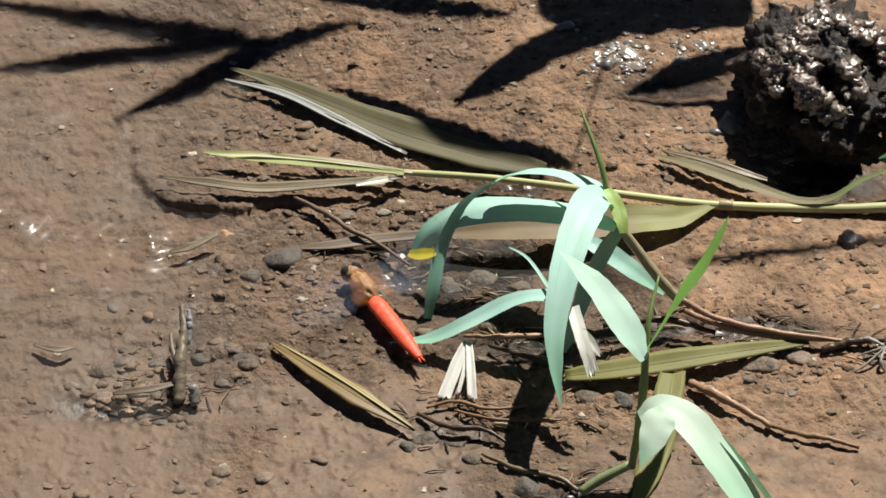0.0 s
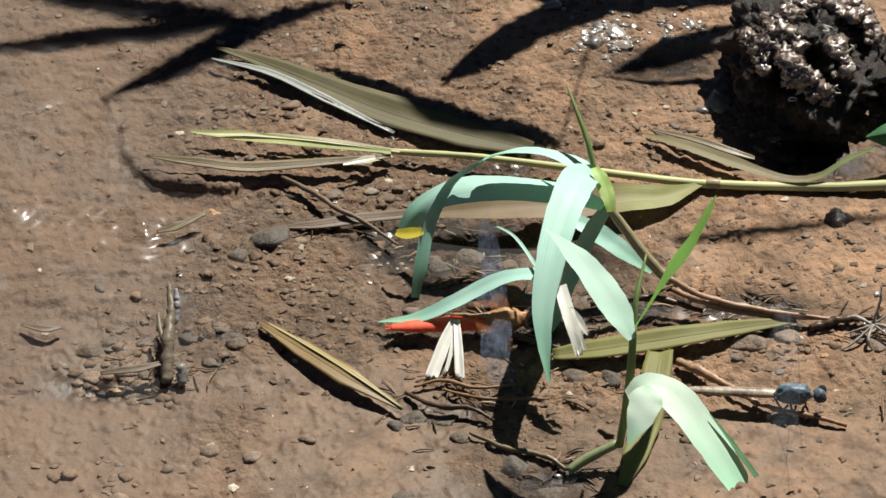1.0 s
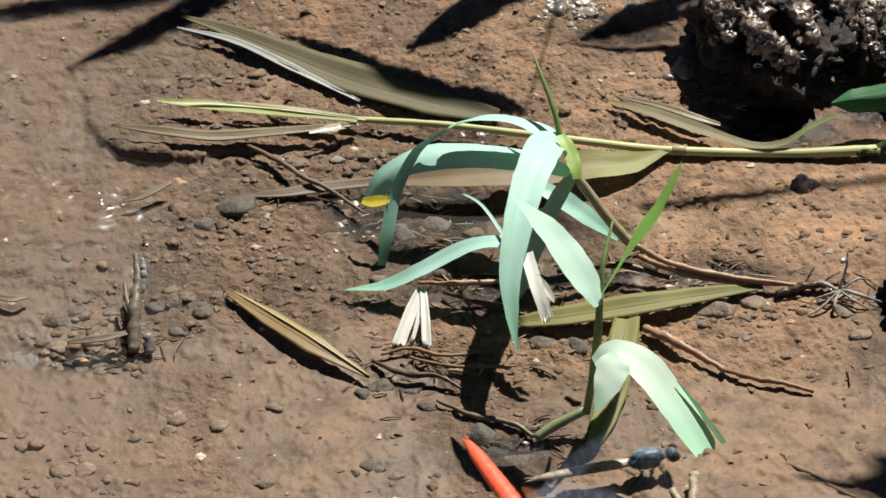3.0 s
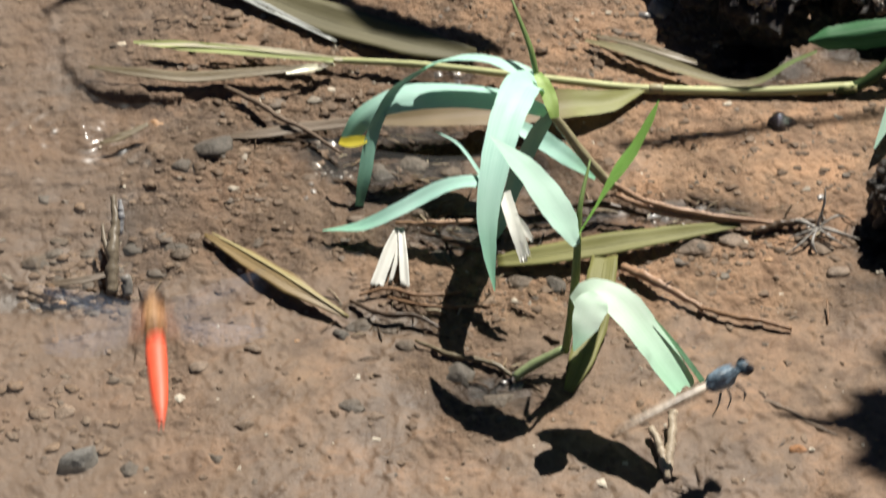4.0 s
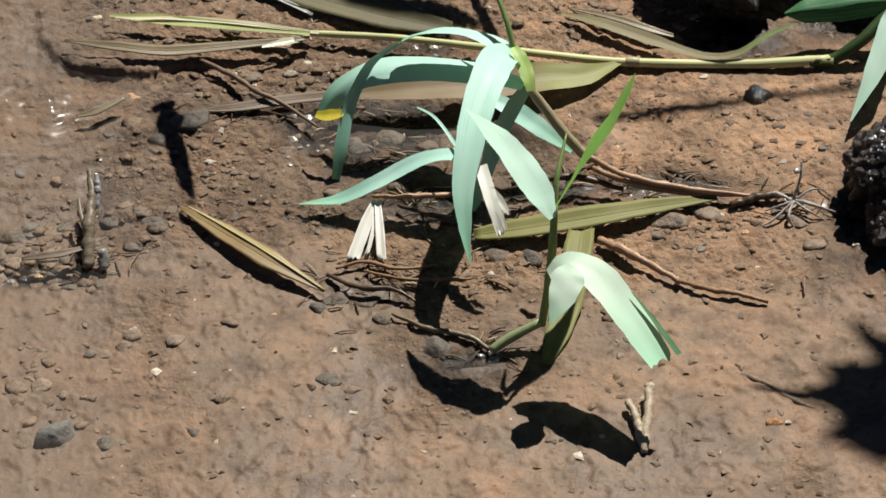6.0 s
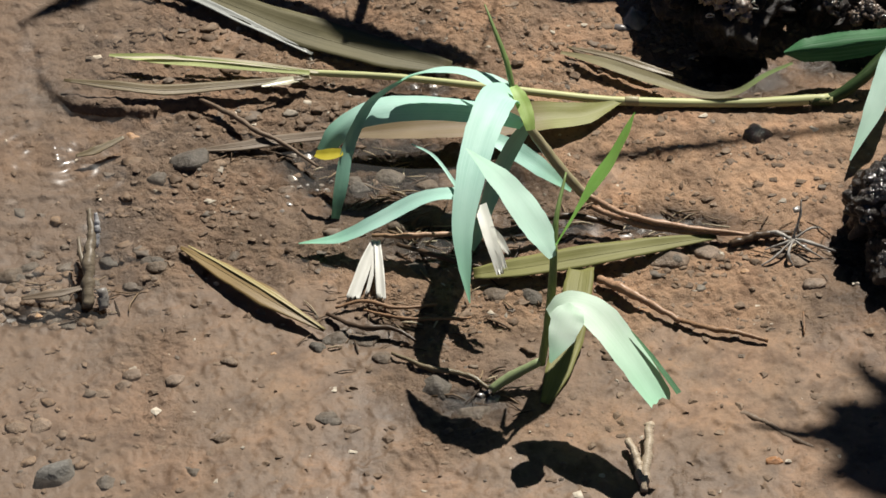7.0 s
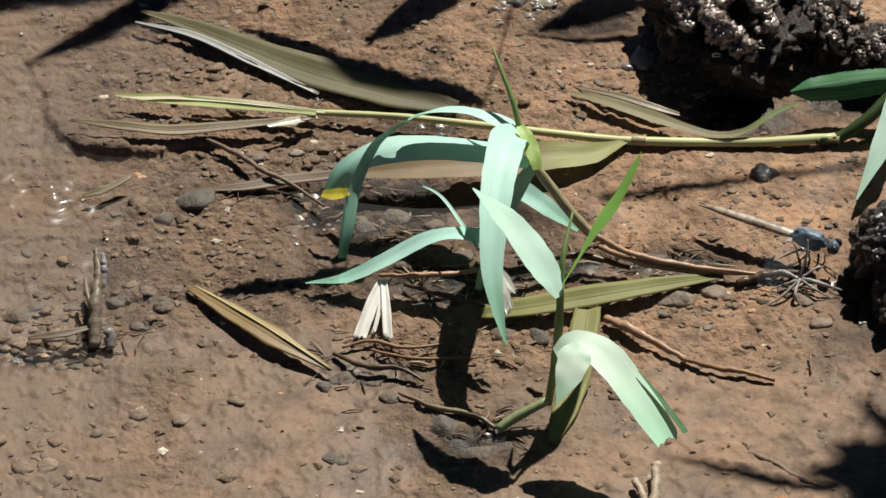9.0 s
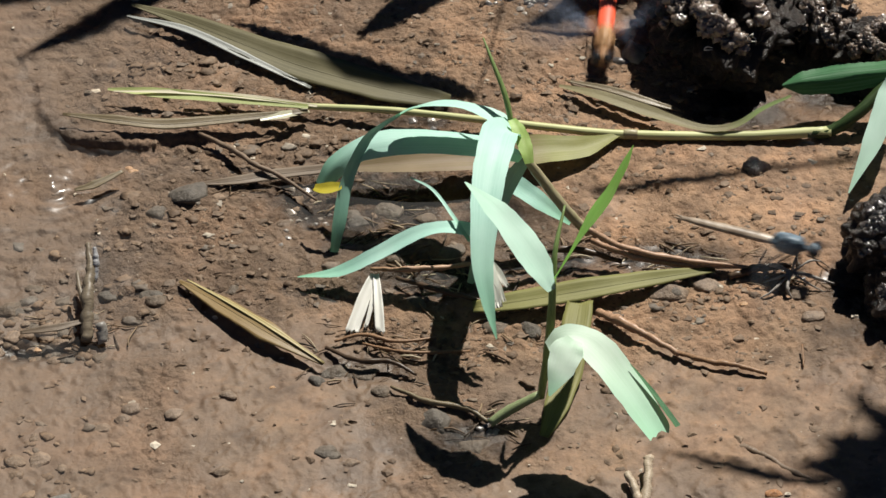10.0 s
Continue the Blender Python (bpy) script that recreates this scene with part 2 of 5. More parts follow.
MUDDY_LEAF = leaf_material("mud_coated_leaf", (0.10, 0.072, 0.048), (0.17, 0.123, 0.083), (0.20, 0.15, 0.10), 0.5, 0.05, 0.4, (0.2, 0.14, 0.06))
STRAW = leaf_material("pale_straw", (0.50, 0.44, 0.28), (0.66, 0.60, 0.42), (0.74, 0.70, 0.55), 0.5, 0.2, 0.4, (0.6, 0.5, 0.3))
WET = leaf_material("wet_sheath", (0.40, 0.38, 0.24), (0.50, 0.48, 0.33), (0.60, 0.58, 0.45), 0.10, 0.1, 0.8, (0.5, 0.4, 0.2))
WHITE_LEAF = leaf_material("bleached_sheath", (0.78, 0.77, 0.70), (0.88, 0.87, 0.80), (0.92, 0.91, 0.86), 0.45, 0.25, 0.5, (0.8, 0.76, 0.6))
YELLOW = leaf_material("yellow_leaf_tip", (0.62, 0.52, 0.03), (0.75, 0.62, 0.05), (0.80, 0.70, 0.10), 0.4, 0.3, 0.5, (0.8, 0.6, 0.02))
WET.node_tree.nodes["Principled BSDF"].inputs["Coat Weight"].default_value = 1.0
WET.node_tree.nodes["Principled BSDF"].inputs["Coat Roughness"].default_value = 0.25
STEM = mottled("green_stem", (0.10, 0.16, 0.05), (0.22, 0.30, 0.10), 3, 0.4, streak=(8, 1, 1))
# darkened stem green, with the shade on the rising end in its colour
SHADED_STEM = mottled("shaded_green_stem", (0.020, 0.040, 0.014), (0.060, 0.095, 0.034), 3, 0.4, streak=(8, 1, 1))
RHIZOME = mottled("grey_green_rhizome", (0.15, 0.19, 0.09), (0.30, 0.35, 0.18), 3, 0.4, streak=(8, 1, 1))
PALE_STEM = mottled("pale_yellow_green_stem", (0.40, 0.42, 0.18), (0.62, 0.62, 0.34), 3, 0.4, streak=(8, 1, 1))
RED_STEM = mottled("reddish_stolon", (0.19, 0.105, 0.060), (0.48, 0.30, 0.19), 3, 0.4, streak=(2, 5, 1))
SIDE_STEM = mottled("red_flushed_green_stem", (0.26, 0.24, 0.12), (0.46, 0.40, 0.26), 3, 0.4, streak=(6, 1, 1))
DARK_STEM = mottled("dark_sodden_stem", (0.035, 0.022, 0.014), (0.10, 0.065, 0.04), 3, 0.35, streak=(2, 5, 1))
TWIG = mottled("brown_twig", (0.13, 0.07, 0.035), (0.34, 0.20, 0.11), 3, 0.45, streak=(2, 5, 1))
SODDEN = mottled("mud_caked_stem", (0.11, 0.085, 0.058), (0.27, 0.22, 0.155), 3, 0.45, streak=(2, 5, 1))
# wet grey stem, its colour lightened to paint in a glint
GLINT_STEM = mottled("glint_pale_wet_stem", (0.26, 0.25, 0.25), (0.55, 0.55, 0.56), 3, 0.2, 1.0, streak=(2, 5, 1))
PALE_TWIG = mottled("pale_dry_twig", (0.24, 0.18, 0.12), (0.58, 0.48, 0.36), 3, 0.5, streak=(2, 5, 1))
MUDDY_TWIG = mottled("mud_coated_twig", (0.10, 0.068, 0.044), (0.21, 0.148, 0.10), 3, 0.55, streak=(2, 5, 1))
GREY_ROOT = mottled("grey_root", (0.10, 0.09, 0.08), (0.42, 0.39, 0.35), 3, 0.4, streak=(2, 5, 1))
# near-black skin paints the clod's shaded side, paler lumps its sunlit crests
SHADED_CLOD = mottled("shade_dark_porous_clod", (0.005, 0.004, 0.0035), (0.045, 0.032, 0.024), 420, 0.32, 0.5, 0.6, 0.0016)
SUNLIT_LUMP = mottled("sunlit_wet_brown_lump", (0.040, 0.028, 0.020), (0.27, 0.20, 0.15), 420, 0.13, 1.0, 0.5, 0.0010)
PEBBLE = pebble_material("grey_pebble", [(0.0, (0.104, 0.090, 0.074)), (0.5, (0.130, 0.106, 0.082)), (1.0, (0.140, 0.102, 0.070))], 0.55)
WET_STONE = pebble_material("wet_grey_pebble", [(0.0, (0.15, 0.14, 0.135)), (1.0, (0.32, 0.27, 0.22))], 0.30, 1.0, 0.15)
PALE_STONE = pebble_material("pale_grey_stone", [(0.0, (0.15, 0.14, 0.125)), (1.0, (0.16, 0.15, 0.13))], 0.6)
EARTHY = pebble_material("mud_coated_pebble", [(0.0, (0.15, 0.106, 0.072)), (0.6, (0.19, 0.136, 0.094)), (1.0, (0.24, 0.178, 0.13))], 0.5)
RUSTY = pebble_material("rusty_pebble", [(0.0, (0.30, 0.13, 0.05)), (1.0, (0.50, 0.33, 0.19))])
BLACK_LUMP = mottled("black_wet_lump", (0.008, 0.007, 0.007), (0.075, 0.060, 0.052), 420, 0.14, 1.0, 0.5, 0.0010)
BLACK = pebble_material("black_wet_pebble", [(0.0, (0.034, 0.022, 0.016)), (1.0, (0.05, 0.034, 0.026))], 0.12, 1.0)
RED_BODY = mottled("scarlet_body", (0.82, 0.085, 0.035), (0.90, 0.15, 0.07), 500, 0.5, 0.35, 0.2, 0.0002)
RUST_BODY = mottled("rusty_thorax", (0.28, 0.13, 0.05), (0.50, 0.30, 0.15), 260, 0.55, 0.4, 0.3, 0.0002)
BLUE_BODY = mottled("slate_blue_thorax", (0.018, 0.026, 0.035), (0.17, 0.24, 0.30), 230, 0.45, 0.35, 0.3, 0.0002)
TAN_BODY = mottled("tan_abdomen", (0.12, 0.08, 0.05), (0.46, 0.37, 0.28), 260, 0.4, 0.5, 0.3, 0.0002)
EYE_DARK = mottled("dark_eye", (0.014, 0.014, 0.016), (0.04, 0.04, 0.045), 600, 0.1, 0.6, 0.1, 0.0001)
LEG = mottled("black_leg", (0.012, 0.01, 0.01), (0.03, 0.025, 0.02), 500, 0.3)


for wet_one in (SUNLIT_LUMP, BLACK_LUMP):
    wet_one.node_tree.nodes["Principled BSDF"].inputs["Coat Weight"].default_value = 1.0
    wet_one.node_tree.nodes["Principled BSDF"].inputs["Coat Roughness"].default_value = 0.28


# ---- mesh helpers ----
def part(name, bm, mat, parent=None, label="", smooth=True):
    me = bpy.data.meshes.new(name)
    bm.normal_update()
    bm.to_mesh(me)
    bm.free()
    me.materials.append(mat)
    if smooth:
        me.polygons.foreach_set("use_smooth", [True] * len(me.polygons))
    ob = new(name, me)
    if parent:
        ob.parent = parent
    if label:
        ob["label"] = label
    return ob


def thing(name, label, category, group=""):
    return tagged(new(name), label, category, group)


def spline(points, n):
    """n + 1 places along a smooth curve through the points."""
    p = [Vector(q) for q in points]
    p = [p[0] * 2 - p[1]] + p + [p[-1] * 2 - p[-2]]
    out = []
    m = len(p) - 3
    for i in range(n + 1):
        u = min(i / n * m, m - 1e-6)
        k = int(u)
        t = u - k
        a, b, c, d = p[k:k + 4]
        out.append(0.5 * (2 * b + (c - a) * t + (2 * a - 5 * b + 4 * c - d) * t * t + (3 * b - a - 3 * c + d) * t ** 3))
    return out


def along(values, n):
    return [float(np.interp(i / n, np.linspace(0, 1, len(values)), values)) for i in range(n + 1)]


def blade(points, widths, face=(0, -0.35, 1), n=22, fold=0.18, thick=0.0, torn=0, seed=0, twist=0.0):
    """A leaf blade: a creased ribbon; living blades are one thin sheet that lets light through. widths in metres; face: the way its upper side looks."""
    rng = random.Random(seed)
    path, wid = spline(points, n), along(widths, n)
    bm = bmesh.new()
    uv = bm.loops.layers.uv.new("UVMap")
    cols = 7
    rows, coords = [], {}
    for i, c in enumerate(path):
        tan = (path[min(i + 1, n)] - path[max(i - 1, 0)]).normalized()
        f = Matrix.Rotation(radians(twist) * i / n, 3, tan) @ Vector(face)
        side = tan.cross(f).normalized()
        nor = side.cross(tan).normalized()
        row = []
        for j in range(cols):
            s = j / (cols - 1) * 2 - 1
            w = max(wid[i], 0.00008) * (1 + 0.04 * rng.uniform(-1, 1) * abs(s))
            lift = (abs(s) - 0.5) * fold * w * 0.5 + 0.03 * w * abs(s) * math.sin(i / n * 18 + seed + 2 * s)
            back = tan * (-rng.random() * torn if i == n else 0)
            row.append((c + side * s * w / 2 + nor * lift + back, nor, (j / (cols - 1), i / n)))
        rows.append(row)
    top = [[bm.verts.new(v) for v, _, _ in r] for r in rows]
    low = [[bm.verts.new(v - m * thick) for v, m, _ in r] for r in rows] if thick else top
    for a, q in ((top, rows), (low, rows)):
        for i in range(n + 1):
            for j in range(cols):
                coords[a[i][j]] = q[i][j][2]
    for i in range(n):
        for j in range(cols - 1):
            bm.faces.new((top[i][j], top[i + 1][j], top[i + 1][j + 1], top[i][j + 1]))
            if thick:
                bm.faces.new((low[i][j + 1], low[i + 1][j + 1], low[i + 1][j], low[i][j]))
        if not thick:
            continue
        bm.faces.new((top[i][0], low[i][0], low[i + 1][0], top[i + 1][0]))
        bm.faces.new((top[i + 1][-1], low[i + 1][-1], low[i][-1], top[i][-1]))
    for i in (0, n) if thick else ():
        for j in range(cols - 1):
            bm.faces.new((top[i][j], top[i][j + 1], low[i][j + 1], low[i][j]))
    for fc in bm.faces:
        for lp in fc.loops:
            lp[uv].uv = coords[lp.vert]
    if thick:
        bmesh.ops.recalc_face_normals(bm, faces=bm.faces)
    return bm


def tube(points, radii, n=20, sides=8, wobble=0.08, seed=0, bm=None):
    """A stem: a round tube of changing radius through the points, closed at both ends."""
    rng = random.Random(seed)
    path, rad = spline(points, n), along(radii, n)
    if wobble >= 0.2:
        for i, c in enumerate(path):
            off = noise.noise_vector(c * 260 + Vector((seed, 0, 0))) + 0.6 * noise.noise_vector(c * 900)
            c += Vector((off.x, off.y, off.z * 0.4)) * rad[i] * 0.38
            rad[i] *= 1 + 0.22 * noise.noise(c * 500 + Vector((0, seed, 0)))
    bm = bm or bmesh.new()
    uv = bm.loops.layers.uv.verify()
    rings, coords = [], {}
    for i, c in enumerate(path):
        tan = (path[min(i + 1, n)] - path[max(i - 1, 0)]).normalized()
        a = tan.cross(Vector((0.13, 0.31, 0.94))).normalized()
        b = tan.cross(a)
        ring = []
        for k in range(sides):
            w = 2 * math.pi * k / sides
            v = bm.verts.new(c + (a * math.cos(w) + b * math.sin(w)) * rad[i] * (1 + wobble * rng.uniform(-1, 1)))
            coords[v] = (k / sides, i / n * 4)
            ring.append(v)
        rings.append(ring)
    faces = []
    for i in range(n):
        for k in range(sides):
            faces.append(bm.faces.new((rings[i][k], rings[i][(k + 1) % sides], rings[i + 1][(k + 1) % sides], rings[i + 1][k])))
    faces.append(bm.faces.new(rings[0]))
    faces.append(bm.faces.new(rings[-1]))
    for fc in faces:
        for lp in fc.loops:
            lp[uv].uv = coords[lp.vert]
    bmesh.ops.recalc_face_normals(bm, faces=faces)
    return bm


def lump(radius, squash=(1, 1, 1), rough=0.25, freq=2.0, seed=0, sub=3, bm=None, at=(0, 0, 0), turn=0.0, fine=0.0):
    """A stone or clod: a sphere pushed about by noise."""
    bm = bm or bmesh.new()
    made = bmesh.ops.create_icosphere(bm, subdivisions=sub, radius=1)["verts"]
    off = Vector((seed * 3.7, seed * 1.3, seed * 7.1))
    rz = Matrix.Rotation(turn, 3, "Z")
    for v in made:
        d = v.co.normalized()
        k = 1 + rough * noise.noise(d * freq + off) + rough * 0.5 * noise.noise(d * freq * 2.7 + off)
        if fine:
            k += fine * (noise.noise(d * freq * 7 + off) + abs(noise.noise(d * freq * 13 + off)))
        p = Vector((d.x * squash[0], d.y * squash[1], d.z * squash[2])) * k * radius
        v.co = rz @ p + Vector(at)
    return bm


# ---- ground ----
def value_noise(x, y, cell, seed):
    """Smooth noise from 0 to 1 over arrays of places."""
    gx, gy = x / cell, y / cell
    ix, iy = np.floor(gx).astype(np.int64), np.floor(gy).astype(np.int64)
    fx, fy = gx - ix, gy - iy
    fx, fy = fx * fx * (3 - 2 * fx), fy * fy * (3 - 2 * fy)

    def h(a, b):
        v = np.sin(a * 127.1 + b * 311.7 + seed * 74.7) * 43758.5453
        return v - np.floor(v)
    return (h(ix, iy) * (1 - fx) + h(ix + 1, iy) * fx) * (1 - fy) + (h(ix, iy + 1) * (1 - fx) + h(ix + 1, iy + 1) * fx) * fy


def bump_at(x, y, px, py, rx, ry):
    return np.exp(-(((x - px) / rx) ** 2 + ((y - py) / ry) ** 2))


def step(v, a, b):
    t = np.clip((v - a) / (b - a), 0, 1)
    return t * t * (3 - 2 * t)


def crumbly(x, y):
    """Where the mud is crumbly (1) and where smooth silt (0)."""
    w = value_noise(x, y, 0.045, 3) * 0.6 + value_noise(x, y, 0.018, 4) * 0.4
    band = step(y + 0.15 * x, -0.055, -0.01) * 0.45
    calm = 1 - 0.55 * step(x + 0.3 * y, 0.03, 0.11) - 0.75 * step(-x - 0.2 * y, 0.085, 0.125)
    return np.clip(step(w + band, 0.45, 0.85) * calm, 0, 1)


# hollows darkened for rotted muck and shade: x, y, half length, half width, darkness
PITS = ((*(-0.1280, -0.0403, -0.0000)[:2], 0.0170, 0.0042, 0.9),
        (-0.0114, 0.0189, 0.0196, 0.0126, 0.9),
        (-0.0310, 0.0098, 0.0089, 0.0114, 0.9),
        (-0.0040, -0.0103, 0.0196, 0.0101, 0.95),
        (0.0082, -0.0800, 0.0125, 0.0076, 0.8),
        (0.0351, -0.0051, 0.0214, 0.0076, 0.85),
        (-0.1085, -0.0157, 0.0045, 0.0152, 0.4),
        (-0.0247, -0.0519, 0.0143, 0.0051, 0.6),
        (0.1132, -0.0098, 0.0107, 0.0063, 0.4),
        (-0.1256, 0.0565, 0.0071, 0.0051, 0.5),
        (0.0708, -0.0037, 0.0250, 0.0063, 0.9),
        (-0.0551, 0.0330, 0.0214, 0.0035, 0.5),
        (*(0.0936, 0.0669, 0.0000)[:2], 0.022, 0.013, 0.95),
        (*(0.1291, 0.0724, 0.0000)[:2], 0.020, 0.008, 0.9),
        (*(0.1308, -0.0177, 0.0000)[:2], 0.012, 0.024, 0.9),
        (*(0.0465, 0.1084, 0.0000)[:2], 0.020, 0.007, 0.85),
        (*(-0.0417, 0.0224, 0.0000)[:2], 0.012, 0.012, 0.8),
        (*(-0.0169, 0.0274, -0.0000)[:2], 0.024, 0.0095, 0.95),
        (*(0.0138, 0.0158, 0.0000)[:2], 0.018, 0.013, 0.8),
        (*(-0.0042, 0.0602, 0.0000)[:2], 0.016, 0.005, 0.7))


# the low mud ledge that runs along the stream's edge
LEDGE = [(-0.1393, 0.0935, 0.0000), (-0.1341, 0.0797, 0.0000), (-0.1312, 0.0675, 0.0000), (-0.1254, 0.0560, 0.0000), (-0.1202, 0.0510, 0.0000), (-0.1086, 0.0486, 0.0000), (-0.0957, 0.0481, 0.0000), (-0.0821, 0.0511, 0.0000), (-0.0666, 0.0535, 0.0000)]


def ledge_height(x, y):
    best = np.full(np.shape(x), 1e9)
    side = np.zeros(np.shape(x))
    for (ax, ay, _), (bx, by, _) in zip(LEDGE, LEDGE[1:]):
        dx, dy = bx - ax, by - ay
        t = np.clip(((x - ax) * dx + (y - ay) * dy) / (dx * dx + dy * dy), 0, 1)
        ex, ey = x - ax - t * dx, y - ay - t * dy
        d = np.hypot(ex, ey)
        near = d < best
        best = np.where(near, d, best)
        side = np.where(near, np.sign(dx * ey - dy * ex), side)
    s = best * side + 0.0016 * (value_noise(x, y, 0.006, 41) - 0.5)
    run = step(-x, 0.064, 0.098) * (0.30 + 0.70 * step(-y, -0.080, -0.056))
    return 0.0048 * run * (0.60 + 0.55 * step(value_noise(x, y, 0.010, 42), 0.2, 0.8)) * np.where(s > 0, np.exp(-(s / 0.0070) ** 2), np.exp(-(s / 0.0014) ** 2))


def ground_height(x, y):
    near = np.exp(-((x / 0.5) ** 2 + (y / 0.5) ** 2))
    c = crumbly(x, y)
    h = (value_noise(x, y, 0.05, 1) - 0.5) * 0.0020 + (value_noise(x, y, 0.021, 2) - 0.5) * 0.0012
    lumps = np.abs(value_noise(x, y, 0.0062, 5) - 0.5) * 2
    lumps2 = np.abs(value_noise(x, y, 0.0031, 6) - 0.5) * 2
    h = h + (0.2 + 0.5 * c) * (0.0009 * (0.5 - lumps) + 0.0007 * (0.5 - lumps2)) + (0.15 + 0.5 * c) * 0.0007 * (value_noise(x, y, 0.0014, 7) - 0.5)
    for cell, seed, high in ((0.0075, 51, 0.00042), (0.0042, 52, 0.00045), (0.0024, 53, 0.00036)):
        v = value_noise(x + 0.002 * value_noise(x, y, 0.003, 54), y, cell, seed)
        h = h + (0.10 + 0.55 * c) * high * (step(v, 0.52, 0.60) + 0.6 * step(v, 0.70, 0.76) - 0.5)
    u, v = 0.83 * x + 0.56 * y, 0.83 * y - 0.56 * x
    pock = value_noise(u + 0.003 * value_noise(x, y, 0.003, 62), v + 0.003 * value_noise(x, y, 0.0034, 65), 0.0046, 61)
    pock2 = value_noise(u, v + 0.002 * value_noise(x, y, 0.002, 64), 0.0027, 63)
    h = h - 0.0003 * step(pock, 0.62, 0.84) + 0.0005 * step(pock2, 0.66, 0.90) + 0.0005 * step(pock, 0.25, 0.12)
    # bed ridges shaped to stand in for light streaks under rippled water
    bed = step(-x - 0.25 * y, 0.065, 0.10) * step(y + 0.3 * value_noise(x, y, 0.05, 72) * 0.1, -0.07, -0.01)
    lens_streak = value_noise(x * 0.30 + 0.004 * value_noise(x, y, 0.012, 74), y + 0.004 * value_noise(x, y, 0.02, 73), 0.0042, 71)
    h = h + near * bed * 0.0014 * (lens_streak - 0.5) + near * bed * 0.0007 * (value_noise(x * 0.4, y, 0.0022, 75) - 0.5)
    # shallow stream bed on one side, damp bank on the other
    h = h - 0.0036 * step(-x, 0.06, 0.125) + 0.0010 * step(x + 0.5 * y, 0.02, 0.12)
    for px, py, rx, ry, k in PITS:
        h = h - 0.0022 * k * bump_at(x, y, px, py, rx, ry)
    h = h + ledge_height(x, y)
    h = h * near + (1 - near) * ((value_noise(x, y, 1.3, 8) - 0.5) * 0.05 * step(np.hypot(x, y), 0.8, 4) + 0.30 * step(x, 0.25, 4) + 0.4 * step(-x, 3, 7) - 0.06 * step(-x, 0.2, 0.9) * step(x, -4, -2.5))
    return h


def axis(inner, spacing, reach):
    core = np.arange(inner[0], inner[1], spacing)
    grow = spacing * 1.35 ** np.arange(1, 60)
    tail = np.cumsum(grow)
    tail = tail[tail < reach]
    return np.concatenate([inner[0] - tail[::-1], core, core[-1] + tail])


def grid_mesh(name, xs, ys, zs, mat):
    nx, ny = len(xs), len(ys)
    gx, gy = np.meshgrid(xs, ys)
    verts = np.stack([gx, gy, zs], -1).reshape(-1, 3)
    i = np.arange(nx * ny).reshape(ny, nx)
    quads = np.stack([i[:-1, :-1], i[:-1, 1:], i[1:, 1:], i[1:, :-1]], -1).reshape(-1, 4)
    me = bpy.data.meshes.new(name)
    me.from_pydata(verts.tolist(), [], quads.tolist())
    me.polygons.foreach_set("use_smooth", [True] * len(me.polygons))
    me.materials.append(mat)
    return new(name, me)


xs, ys = axis((-0.20, 0.20), 0.0006, 600), axis((-0.165, 0.175), 0.0007, 600)
gx, gy = np.meshgrid(xs, ys)
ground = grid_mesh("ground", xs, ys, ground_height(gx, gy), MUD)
tagged(ground, "wet reddish brown mud flat with crumbs and silt", "ground", kind="structure")
silt = np.clip(step(value_noise(gx, gy, 0.035, 11) * 0.7 + value_noise(gx, gy, 0.012, 12) * 0.3, 0.55, 0.8) * 0.55 + 0.65 * step(-gx, 0.05, 0.13), 0, 0.85)
at = ground.data.attributes.new("silt", "FLOAT", "POINT")
at.data.foreach_set("value", silt.astype(np.float32).ravel())
at = ground.data.attributes.new("crumbly", "FLOAT", "POINT")
at.data.foreach_set("value", crumbly(gx, gy).astype(np.float32).ravel())
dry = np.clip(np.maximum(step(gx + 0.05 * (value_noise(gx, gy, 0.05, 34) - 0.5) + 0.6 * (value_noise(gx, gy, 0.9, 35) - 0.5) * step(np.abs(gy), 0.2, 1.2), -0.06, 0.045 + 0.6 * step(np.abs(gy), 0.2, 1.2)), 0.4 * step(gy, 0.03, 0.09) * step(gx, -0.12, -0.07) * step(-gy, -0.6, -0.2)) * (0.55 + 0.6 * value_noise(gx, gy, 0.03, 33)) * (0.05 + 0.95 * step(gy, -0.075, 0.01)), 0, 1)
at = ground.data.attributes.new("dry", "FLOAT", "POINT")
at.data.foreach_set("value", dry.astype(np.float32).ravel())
def muck_shade_at(x, y):
    """How far rotted muck and painted shade darken the mud, 0 to 1."""
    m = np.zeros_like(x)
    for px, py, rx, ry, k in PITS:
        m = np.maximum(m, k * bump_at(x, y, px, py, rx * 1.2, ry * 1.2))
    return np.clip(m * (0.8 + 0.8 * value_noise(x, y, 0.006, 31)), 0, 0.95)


muck_shade = muck_shade_at(gx, gy)
at = ground.data.attributes.new("muck_shade", "FLOAT", "POINT")
at.data.foreach_set("value", muck_shade.astype(np.float32).ravel())


def floor_z(x, y):
    return float(ground_height(np.array([x]), np.array([y]))[0])


wx, wy = axis((-0.21, 0.13), 0.0007, 20), axis((-0.16, 0.18), 0.0007, 20)
hx, hy = np.meshgrid(wx, wy)
lively = 0.05 + step(-hx, 0.05, 0.13) * step(hy, -0.07, -0.01) * (0.5 + 0.8 * value_noise(hx, hy, 0.04, 21))
